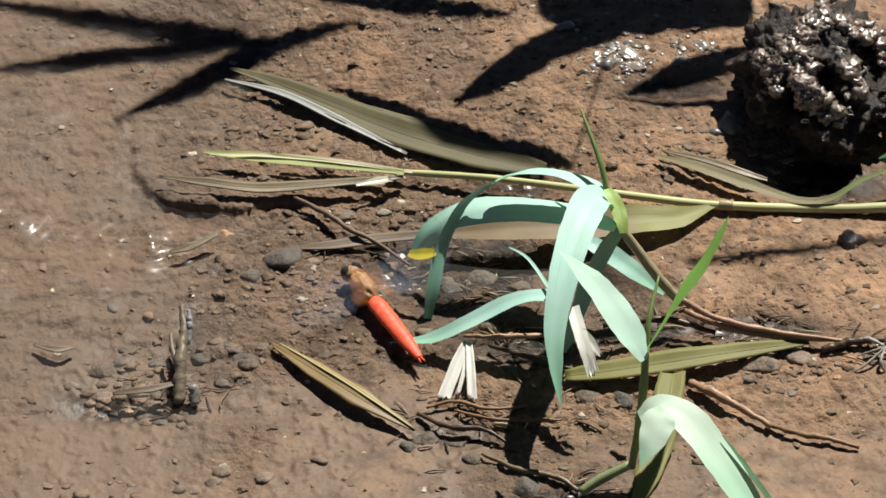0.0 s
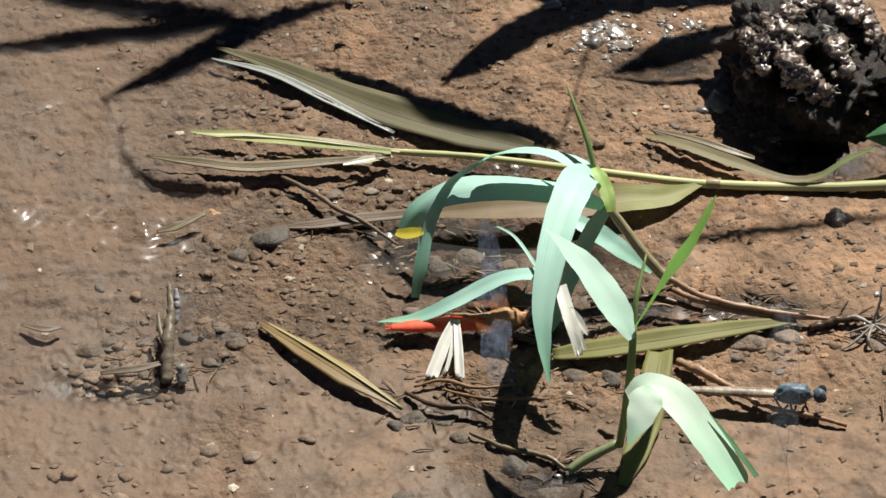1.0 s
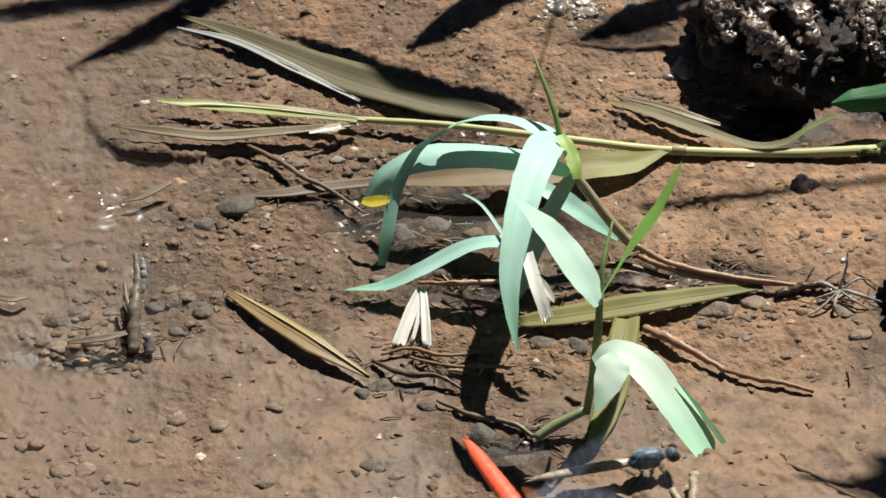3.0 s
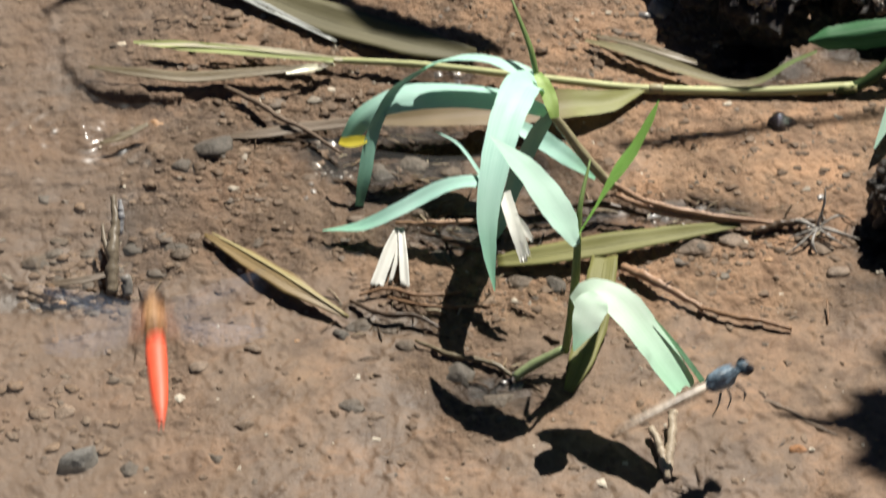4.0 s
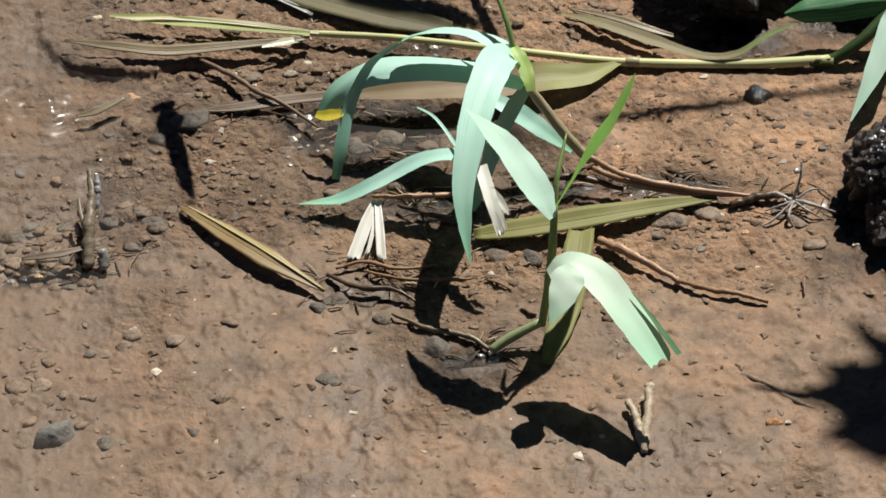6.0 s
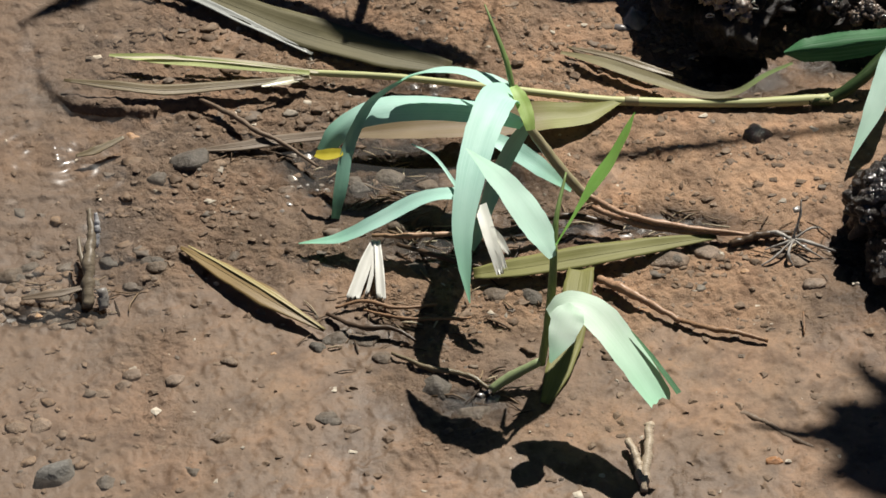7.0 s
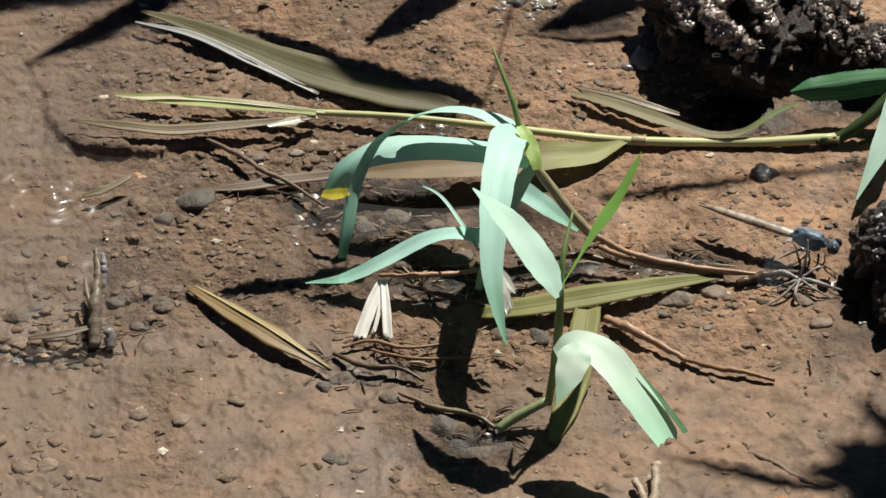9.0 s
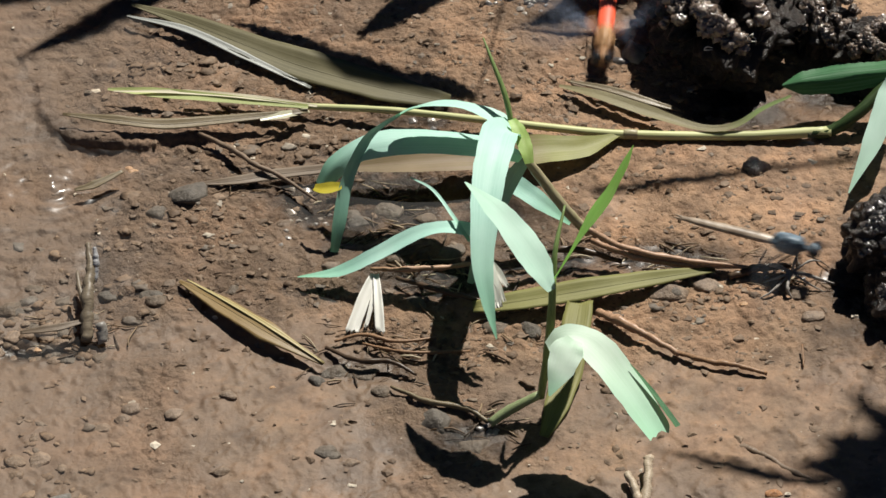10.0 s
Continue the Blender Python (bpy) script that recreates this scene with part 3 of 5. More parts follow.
# the puddles among the plants stir a little
lively = lively + 0.9 * step(hx, -0.06, -0.03) * step(hy, -0.10, -0.07) * step(-hy, -0.03, 0.0) * step(value_noise(hx, hy, 0.016, 27), 0.35, 0.65)
ripple = lively * 0.0011 * ((value_noise(hx * 0.7, hy * 1.4, 0.009, 22) - 0.5) + 0.4 * (value_noise(hx * 0.8, hy * 1.4, 0.004, 23) - 0.5))
fine_ripple = (value_noise(hx * 0.75, hy, 0.0062, 25) - 0.5) + 0.30 * (value_noise(hx * 0.7, hy, 0.0030, 26) - 0.5)
for (px, py, _), high in zip([(-0.1647, 0.0339, 0.0000), (-0.1252, 0.0262, 0.0000), (-0.1720, 0.0403, 0.0000), (-0.1186, 0.0217, -0.0000), (-0.1266, 0.0316, 0.0000)], (0.0016, 0.0016, 0.0010, 0.0010, 0.0010)):
    # standing ripples over sunken stones
    d = np.hypot(hx - px + 0.0045, (hy - py - 0.003) * 1.3)
    swell = np.exp(-(d / (high * 6.0)) ** 2)
    ripple = ripple + 0.5 * high * swell + 0.0017 * swell * fine_ripple + 0.00010 * np.sin(d * 2 * math.pi / 0.0048) * np.exp(-(d / 0.022) ** 2)
water = grid_mesh("water", wx, wy, ripple - 0.0013, WATER)
water.visible_shadow = False
tagged(water, "thin clear stream water with small ripples", "water", kind="structure")


# ---- the green grass plant that stands in the water ----
grass_plant = thing("grass_plant", "young grass plant with waxy blue-green arching blades, rooted in the mud", "plant")
part("rhizome", tube([(0.0142, -0.0758, 0.0010), (0.0202, -0.0730, 0.0040), (0.0296, -0.0701, 0.0080)], [0.0013, 0.0016, 0.0013], 10), RHIZOME, grass_plant, "short pale green rooted stem base")
part("stem", tube([(0.0296, -0.0706, 0.0070), (0.0312, -0.0679, 0.0210), (0.0324, -0.0636, 0.0350), (0.0328, -0.0589, 0.0470)], [0.0012, 0.0013, 0.0013, 0.0011], 16), STEM, grass_plant, "upright dark green stem")
part("shoot", tube([(0.0328, -0.0584, 0.0460), (0.0337, -0.0519, 0.0530), (0.0365, -0.0396, 0.0580)], [0.0011, 0.0008, 0.0003], 12), STEM, grass_plant, "thin dark shoot tip")
part("side_stem", tube([(0.0457, -0.0010, 0.0080), (0.0393, 0.0002, 0.0160), (0.0321, 0.0036, 0.0250), (0.0258, 0.0069, 0.0340), (0.0232, 0.0155, 0.0380)], [0.0014, 0.0017, 0.0016, 0.0014, 0.001], 18), SIDE_STEM, grass_plant, "leaning green stem flushed with red")
part("spike", tube([(0.0215, 0.0183, 0.0370), (0.0193, 0.0245, 0.0440), (0.0153, 0.0336, 0.0500), (0.0126, 0.0408, 0.0530)], [0.0009, 0.0009, 0.0006, 0.0002], 12), STEM, grass_plant, "slender dark green rolled leaf")
part("sheath", blade([(0.0268, 0.0026, 0.0350), (0.0261, 0.0051, 0.0370), (0.0249, 0.0091, 0.0385), (0.0233, 0.0131, 0.0400), (0.0214, 0.0167, 0.0405)], [0.0028, 0.0040, 0.0049, 0.0043, 0.0026], (0.1, -0.3, 1), 20), LIME, grass_plant, "bright yellow-green leaf sheath")
tall_leaf = part("leaf", blade([(0.0225, 0.0162, 0.0370), (0.0180, 0.0112, 0.0420), (0.0146, 0.0005, 0.0460), (0.0110, -0.0117, 0.0450), (0.0076, -0.0265, 0.0410), (0.0057, -0.0391, 0.0340), (0.0062, -0.0490, 0.0270), (0.0078, -0.0574, 0.0200)], [0.0100, 0.0116, 0.0114, 0.0104, 0.0088, 0.0068, 0.0040, 0.0004], (0.1, -0.15, 1), 30, seed=1), GREEN, grass_plant, "long blue-green blade drooping to the water")
part("leaf", blade([(0.0250, 0.0138, 0.0360), (0.0171, 0.0198, 0.0380), (0.0082, 0.0239, 0.0390), (-0.0015, 0.0265, 0.0380), (-0.0095, 0.0265, 0.0360), (-0.0148, 0.0250, 0.0340)], [0.004, 0.0064, 0.0064, 0.0064, 0.0058, 0.0036], (0.0, 0.0, 1), 26, twist=46, seed=2), GREEN, grass_plant, "arched green blade dipping into the water")
part("leaf_end", blade([(-0.0134, 0.0255, 0.0345), (-0.0193, 0.0240, 0.0310), (-0.0246, 0.0220, 0.0260), (-0.0302, 0.0142, 0.0170), (-0.0328, 0.0042, 0.0080), (-0.0344, -0.0014, -0.0000)], [0.0012, 0.0022, 0.0036, 0.0050, 0.0048, 0.003], (0.35, -1.0, 0.05), 24, seed=2), SHADED_GREEN, grass_plant, "shaded hanging end of the arched blade")
part("leaf", blade([(0.0249, 0.0062, 0.0340), (0.0118, 0.0164, 0.0295), (-0.0041, 0.0208, 0.0272), (-0.0220, 0.0228, 0.0240), (-0.0328, 0.0218, 0.0170), (-0.0389, 0.0185, 0.0095)], [0.005, 0.0085, 0.010, 0.0105, 0.0085, 0.005], (0.1, -0.15, 1), 26, -0.2, seed=3), GREEN, grass_plant, "broad blue-green blade lying low")
part("leaf_tip", blade([(-0.0320, 0.0118, 0.0165), (-0.0346, 0.0116, 0.0160), (-0.0378, 0.0116, 0.0155), (-0.0407, 0.0131, 0.0145)], [0.0022, 0.0036, 0.0038, 0.0022], (0, -0.5, 1), 8, seed=4), YELLOW, grass_plant, "bright yellow dying leaf tip")
part("leaf", blade([(0.0100, -0.0122, 0.0200), (0.0012, -0.0103, 0.0200), (-0.0084, -0.0103, 0.0170), (-0.0208, -0.0133, 0.0110), (-0.0323, -0.0148, 0.0050), (-0.0456, -0.0144, 0.0020)], [0.006, 0.0058, 0.0056, 0.0062, 0.0048, 0.0004], (0.2, 0.0, 1), 26, seed=5), GREEN, grass_plant, "pale blue-green blade with its tip on the water")
part("leaf", blade([(0.0322, -0.0645, 0.0470), (0.0287, -0.0598, 0.0515), (0.0220, -0.0512, 0.0570), (0.0146, -0.0427, 0.0610), (0.0066, -0.0320, 0.0605)], [0.003, 0.0105, 0.0118, 0.0078, 0.0006], (0.25, 0.05, 1), 22, seed=6), LIGHT_GREEN, grass_plant, "pale green broad blade pointing up from the node")
part("leaf", blade([(0.0255, 0.0077, 0.0320), (0.0198, 0.0033, 0.0240), (0.0145, -0.0062, 0.0160), (0.0110, -0.0152, 0.0100), (0.0083, -0.0201, 0.0050)], [0.005, 0.0075, 0.0072, 0.006, 0.003], (0.6, -0.9, 0.2), 18, seed=7), SHADED_GREEN, grass_plant, "shaded dark green blade")
part("leaf", blade([(0.0140, 0.0135, 0.0220), (0.0216, 0.0095, 0.0200), (0.0297, 0.0070, 0.0150), (0.0401, 0.0033, 0.0080)], [0.004, 0.007, 0.0068, 0.0015], (0.1, -0.3, 1), 16, seed=8), GREEN, grass_plant, "pale blade behind the leaning stem")
part("leaf", blade([(0.0111, -0.0252, 0.0300), (0.0137, -0.0346, 0.0270), (0.0155, -0.0402, 0.0240), (0.0176, -0.0463, 0.0185)], [0.004, 0.0042, 0.0034, 0.0020], (0.1, -0.7, 0.7), 14, torn=0.006, seed=9), WHITE_LEAF, grass_plant, "torn whitish blade end")
part("leaf_shred", blade([(0.0137, -0.0331, 0.0275), (0.0169, -0.0360, 0.0255), (0.0200, -0.0399, 0.0230)], [0.003, 0.0028, 0.0012], (0.1, -0.7, 0.7), 10, torn=0.003, seed=19), WHITE_LEAF, grass_plant, "whitish torn shred")
part("leaf_shred", blade([(0.0150, -0.0362, 0.0262), (0.0170, -0.0400, 0.0240), (0.0190, -0.0440, 0.0205)], [0.0022, 0.0018, 0.0009], (0.1, -0.7, 0.7), 10, torn=0.003, seed=29), WHITE_LEAF, grass_plant, "whitish torn shred")
part("leaf", blade([(-0.0103, 0.0119, 0.0200), (-0.0032, 0.0053, 0.0210), (0.0030, -0.0073, 0.0220), (0.0082, -0.0185, 0.0220)], [0.0004, 0.0010, 0.0012, 0.0012], (0, -0.5, 1), 14, seed=10), GREEN, grass_plant, "thin curled pale green blade tip")
part("leaf", blade([(0.0332, -0.0623, 0.0500), (0.0371, -0.0556, 0.0520), (0.0433, -0.0451, 0.0550), (0.0510, -0.0320, 0.0580), (0.0578, -0.0154, 0.0600)], [0.0014, 0.0017, 0.0022, 0.0080, 0.0098, 0.0070, 0.0004], (-0.71, 0.23, 0.66), 26, 0.1, seed=11), BRIGHT, grass_plant, "upright bright green blade lit through")
part("leaf", blade([(0.0312, -0.0755, 0.0340), (0.0366, -0.0741, 0.0370), (0.0441, -0.0764, 0.0360), (0.0532, -0.0864, 0.0310), (0.0647, -0.1018, 0.0230)], [0.004, 0.0090, 0.0118, 0.0118, 0.0088], (0.25, -0.1, 1), 24, torn=0.003, seed=12), PALE_GREEN, grass_plant, "broad pale green blade with a torn blunt end")
part("leaf_fold", blade([(0.0556, -0.0812, 0.0330), (0.0620, -0.0890, 0.0294), (0.0694, -0.0990, 0.0250)], [0.0003, 0.0016, 0.0020], (0.5, -0.5, 0.7), 14, seed=14), DEEP, grass_plant, "dark folded edge of the broken blade")
part("leaf_flap", blade([(0.0390, -0.0772, 0.0392), (0.0368, -0.0812, 0.0384), (0.0345, -0.0868, 0.0356), (0.0314, -0.0926, 0.0312)], [0.0050, 0.0105, 0.0080, 0.0006], (0.1, -0.15, 1), 14, seed=13), PALE_GREEN, grass_plant, "folded pale piece of the broken blade")

# ---- the fallen grass stem and its blades ----
fallen = thing("fallen_grass", "fallen pale green grass stem lying across the mud", "grass stem")
part("stem", tube([(-0.0837, 0.0677, 0.0030), (-0.0448, 0.0630, 0.0030), (-0.0153, 0.0596, 0.0040), (0.0214, 0.0539, 0.0040), (0.0561, 0.0503, 0.0025), (0.0946, 0.0499, 0.0020), (0.1257, 0.0508, 0.0030)], [0.0007, 0.0011, 0.0012, 0.0013, 0.0015, 0.0016, 0.0019], 44), PALE_STEM, fallen)
part("stem", tube([(0.1180, 0.0505, 0.0027), (0.1257, 0.0510, 0.0032), (0.1366, 0.0560, 0.0090), (0.1499, 0.0700, 0.0160)], [0.0017, 0.00195, 0.0021, 0.0022], 22), SHADED_STEM, fallen, "rising end of the stem, coloured dark for shade")
part("node", tube([(0.0585, 0.0502, 0.0026), (0.0605, 0.0501, 0.0026), (0.0630, 0.0501, 0.0026)], [0.0015, 0.0018, 0.0015], 10), SIDE_STEM, fallen, "brown swollen stem joint")
part("leaf_sheath", blade([(-0.1098, 0.0711, 0.0030), (-0.0948, 0.0685, 0.0040), (-0.0743, 0.0648, 0.0050), (-0.0438, 0.0595, 0.0060)], [0.0008, 0.0036, 0.0032, 0.0015], (0, -0.4, 1), 18, seed=20), SHEATH, fallen, "pale green rolled sheath at the tip")
part("leaf_sheath", blade([(-0.1077, 0.0690, 0.0040), (-0.0836, 0.0675, 0.0050), (-0.0614, 0.0638, 0.0060), (-0.0410, 0.0598, 0.0060)], [0.0004, 0.0018, 0.0018, 0.001], (0, -0.2, 1), 18, seed=21), STRAW, fallen)
part("leaf", blade([(0.0569, 0.0494, 0.0030), (0.0450, 0.0416, 0.0050), (0.0321, 0.0388, 0.0065), (0.0121, 0.0348, 0.0070), (-0.0115, 0.0323, 0.0070), (-0.0349, 0.0316, 0.0050)], [0.0015, 0.0085, 0.0115, 0.0108, 0.0085, 0.002], (0, -0.2, 1), 26, seed=22), BROWNING, fallen, "broad olive blade lying on the mud")
part("leaf", blade([(0.0381, 0.0727, 0.0030), (0.0509, 0.0667, 0.0045), (0.0672, 0.0586, 0.0045), (0.0835, 0.0517, 0.0040), (0.0944, 0.0517, 0.0050), (0.1037, 0.0565, 0.0080), (0.1128, 0.0592, 0.0110)], [0.0012, 0.0042, 0.0046, 0.0030, 0.0024, 0.0018, 0.001], (0.0, -0.1, 1), 40, seed=23), CURLED, fallen, "curling olive-green blade")
part("leaf", blade([(0.1102, 0.0630, 0.0120), (0.1166, 0.0635, 0.0130), (0.1276, 0.0646, 0.0140), (0.1422, 0.0651, 0.0160), (0.1567, 0.0656, 0.0180)], [0.001, 0.0078, 0.0098, 0.0085, 0.007], (0.0, -0.5, 0.9), 60, fold=-0.7, seed=24), DEEP, fallen, "glossy dark green blade")
part("leaf", blade([(0.1488, 0.0639, 0.0240), (0.1429, 0.0495, 0.0200), (0.1374, 0.0348, 0.0140), (0.1291, 0.0192, 0.0060)], [0.004, 0.0072, 0.0066, 0.0005], (-0.3, -0.7, 0.6), 16, seed=25), LIGHT_GREEN, fallen, "pale hanging blade")

part("leaf_sheath", blade([(-0.0591, 0.0525, 0.0066), (-0.0516, 0.0559, 0.0056), (-0.0437, 0.0605, 0.0034)], [0.0010, 0.0032, 0.0020], (0.16, -0.10, 1), 12, 0.25, seed=26), WET, fallen, "wet glistening sheath end")

# ---- dead blades and bits on the mud ----
def dead_blade(points, widths, mat, label, seed, face=(0, -0.2, 1), fold=0.2, name="dead_leaf", torn=0.0, extra=None):
    ob = part(name, blade(points, widths, face, 24, fold, 0.0003, torn, seed), mat)
    if max(widths) > 0.004:
        up = [Vector(p) + Vector((0, 0, -0.25 * fold * w)) for p, w in zip(points, widths)]
        part("midrib", tube(up, [0.0001] + [0.00016] * (len(up) - 2) + [0.0001], 24, 5, 0.05, seed), mat, ob)
    return tagged(ob, label, "dead leaf")


dead_blade([(-0.1046, 0.1150, 0.0010), (-0.0899, 0.1077, 0.0020), (-0.0704, 0.0958, 0.0030), (-0.0474, 0.0830, 0.0032), (-0.0192, 0.0718, 0.0030), (0.0021, 0.0663, 0.0020)], [0.001, 0.0048, 0.0090, 0.0125, 0.0120, 0.005], DULL, "broad olive-brown drowned leaf lying on mud", 30)
dead_blade([(-0.1056, 0.1093, 0.0010), (-0.0857, 0.1005, 0.0030), (-0.0663, 0.0878, 0.0030), (-0.0434, 0.0729, 0.0020)], [0.0006, 0.0026, 0.0030, 0.001], SILVER, "silvery wet edge of a curled drowned leaf", 31)
dead_blade([(0.0401, 0.0754, 0.0030), (0.0547, 0.0694, 0.0045), (0.0674, 0.0635, 0.0045), (0.0776, 0.0618, 0.0020)], [0.0006, 0.0026, 0.0026, 0.0008], BROWN, "narrow brown dead blade beside the clod", 32)
dead_blade([(0.0092, -0.0275, 0.0020), (0.0241, -0.0265, 0.0040), (0.0453, -0.0225, 0.0050), (0.0649, -0.0170, 0.0040), (0.0855, -0.0109, 0.0020)], [0.004, 0.0075, 0.0078, 0.0058, 0.002], OLIVE, "long olive blade lying under the grass plant", 33)
dead_blade([(0.0428, -0.0264, 0.0040), (0.0416, -0.0348, 0.0045), (0.0402, -0.0450, 0.0040), (0.0388, -0.0535, 0.0030), (0.0372, -0.0595, 0.0020), (0.0345, -0.0695, 0.0015), (0.0305, -0.0810, 0.0010)], [0.0078, 0.0088, 0.0090, 0.0090, 0.0088, 0.0076, 0.0030], OLIVE, "olive leaf strip lying in shallow water under the broken blade", 34)
dead_blade([(-0.0826, -0.0151, 0.0010), (-0.0690, -0.0269, 0.0025), (-0.0545, -0.0395, 0.0035), (-0.0368, -0.0514, 0.0015)], [0.001, 0.0062, 0.0072, 0.001], RUSSET, "half rolled dry brown leaf with a yellow edge", 35, (0.25, -0.35, 1), 0.12)
dead_blade([(-0.0801, -0.0151, 0.0016), (-0.0672, -0.0260, 0.0032), (-0.0527, -0.0386, 0.0041), (-0.0365, -0.0514, 0.0020)], [0.0004, 0.0011, 0.0013, 0.0006], YELLOWED, "thin yellowed straw along a dry leaf", 36)
dead_blade([(-0.1238, 0.0592, 0.0030), (-0.1070, 0.0553, 0.0042), (-0.0904, 0.0532, 0.0042), (-0.0703, 0.0551, 0.0045), (-0.0438, 0.0585, 0.0050)], [0.001, 0.0035, 0.0042, 0.0036, 0.0015], BROWN, "drowned brown leaf in shallow water", 37)
# leaf-shaped strip added in place of a dark shadow stripe
dead_blade([(-0.0785, 0.0297, 0.0000), (-0.0658, 0.0303, 0.0010), (-0.0514, 0.0335, 0.0010), (-0.0297, 0.0357, 0.0020)], [0.001, 0.0036, 0.0042, 0.003], MUDDY_LEAF, "dark leaf strip on the stream bed, standing in for a shadow", 38)
dead_blade([(-0.1180, 0.0258, 0.0010), (-0.1117, 0.0273, 0.0020), (-0.1027, 0.0325, 0.0030)], [0.001, 0.003, 0.0012], BROWN, "short drowned leaf scrap by the ripples", 45)
for pts, w, s in (([(-0.0209, -0.0178, 0.0065), (-0.0220, -0.0272, 0.0045), (-0.0241, -0.0367, 0.0012)], [0.001, 0.0014, 0.0012], 46), ([(-0.0216, -0.0180, 0.0070), (-0.0242, -0.0252, 0.0050), (-0.0287, -0.0389, 0.0010)], [0.002, 0.0038, 0.0042], 40), ([(-0.0209, -0.0180, 0.0070), (-0.0201, -0.0276, 0.0050), (-0.0193, -0.0394, 0.0010)], [0.002, 0.0028, 0.0030], 41)):
    ob = part("torn_sheath", blade(pts, w, (0, -0.7, 0.7), 14, 0.4, 0.0004, 0.003, s), WHITE_LEAF)
    tagged(ob, "bleached white torn leaf sheath leaning on debris", "dead leaf", "torn sheaths")


def twig(points, radii, mat, label, seed, n=24, category="twig"):
    return tagged(part("twig", tube(points, radii, n, 7, 0.2, seed), mat), label, category)


twig([(0.0447, -0.0025, 0.0120), (0.0562, -0.0070, 0.0080), (0.0739, -0.0095, 0.0050), (0.1010, -0.0109, 0.0020)], [0.0010, 0.0011, 0.0010, 0.0005], RED_STEM, "reddish creeping stem on the mud", 50)
twig([(0.0466, -0.0023, 0.0060), (0.0598, -0.0080, 0.0050), (0.0740, -0.0095, 0.0030), (0.0953, -0.0104, 0.0020)], [0.0008, 0.0012, 0.0010, 0.0005], RED_STEM, "second reddish creeping stem", 51)
twig([(-0.0226, -0.0138, 0.0050), (-0.0111, -0.0148, 0.0060), (0.0031, -0.0127, 0.0050), (0.0137, -0.0097, 0.0040)], [0.0006, 0.0009, 0.0008, 0.0005], RED_STEM, "thin orange stalk beside a torn sheath", 52)
twig([(0.0479, -0.0294, 0.0020), (0.0547, -0.0347, 0.0030), (0.0624, -0.0400, 0.0030), (0.0726, -0.0477, 0.0020)], [0.0012, 0.0016, 0.0012, 0.0008], RED_STEM, "broken orange-brown twig on mud", 53)
twig([(0.0710, -0.0458, 0.0010), (0.0812, -0.0505, 0.0020), (0.0898, -0.0524, 0.0020), (0.0994, -0.0552, 0.0010)], [0.0008, 0.0009, 0.0009, 0.0006], TWIG, "thin brown twig on mud", 54)
twig([(0.0549, -0.0982, 0.0035), (0.0565, -0.1024, 0.0030), (0.0578, -0.1077, 0.0020), (0.0595, -0.1162, 0.0005)], [0.0010, 0.0014, 0.0014, 0.0012], PALE_TWIG, "forked pale twig lying half sunk in mud", 55)
twig([(0.0615, -0.0934, 0.0050), (0.0607, -0.1030, 0.0032), (0.0595, -0.1162, 0.0005)], [0.0015, 0.0016, 0.0013], PALE_TWIG, "short pale twig lying half sunk in mud", 56)
twig([(0.0850, -0.0836, -0.0002), (0.0922, -0.0861, 0.0006), (0.0983, -0.0896, 0.0004), (0.1044, -0.0951, 0.0004), (0.1159, -0.1010, 0.0004), (0.1322, -0.1084, 0.0004)], [0.0008, 0.0012, 0.0010, 0.0011, 0.0008, 0.0004], MUDDY_TWIG, "thin muddy twig half sunk in mud", 57)
twig([(-0.0794, 0.0513, 0.0020), (-0.0680, 0.0424, 0.0030), (-0.0605, 0.0356, 0.0030), (-0.0513, 0.0304, 0.0020), (-0.0402, 0.0200, 0.0020)], [0.0006, 0.0009, 0.0009, 0.0007, 0.0005], MUDDY_TWIG, "thin grey-brown twig lying on mud", 58)
twig([(-0.0159, -0.0604, 0.0010), (-0.0047, -0.0667, 0.0012), (0.0074, -0.0699, 0.0012), (0.0137, -0.0749, 0.0005)], [0.0005, 0.0009, 0.0009, 0.0006], BROWN, "brown drowned stem by the plant's foot", 60)
twig([(-0.0336, -0.0413, 0.0010), (-0.0249, -0.0394, 0.0020), (-0.0144, -0.0422, 0.0020), (-0.0022, -0.0398, 0.0010)], [0.0004, 0.0007, 0.0004], TWIG, "thin straw on mud", 61)
twig([(-0.0362, -0.0438, 0.0010), (-0.0264, -0.0502, 0.0020), (-0.0160, -0.0509, 0.0020), (-0.0082, -0.0556, 0.0010)], [0.0006, 0.0009, 0.0005], DARK_STEM, "dark straw on mud", 62)
twig([(-0.0248, -0.0423, 0.0010), (-0.0108, -0.0470, 0.0020), (0.0083, -0.0455, 0.0010)], [0.0004, 0.0006, 0.0004], TWIG, "thin brown straw on mud", 63)
twig([(-0.0146, -0.0138, 0.0010), (0.0013, -0.0219, 0.0030), (0.0172, -0.0260, 0.0010)], [0.0006, 0.0010, 0.0006], DARK_STEM, "dark sodden stalk in the plant's shade", 64)
twig([(0.0564, -0.0075, 0.0020), (0.0404, -0.0041, 0.0040), (0.0208, -0.0062, 0.0030)], [0.0008, 0.0012, 0.0008], DARK_STEM, "dark stalk under the creeping stem", 65)
twig([(0.0899, -0.0134, 0.0010), (0.0988, -0.0109, 0.0020), (0.1094, -0.0103, 0.0030)], [0.0010, 0.0016, 0.0008], DARK_STEM, "dark wet stalk by the roots", 66)
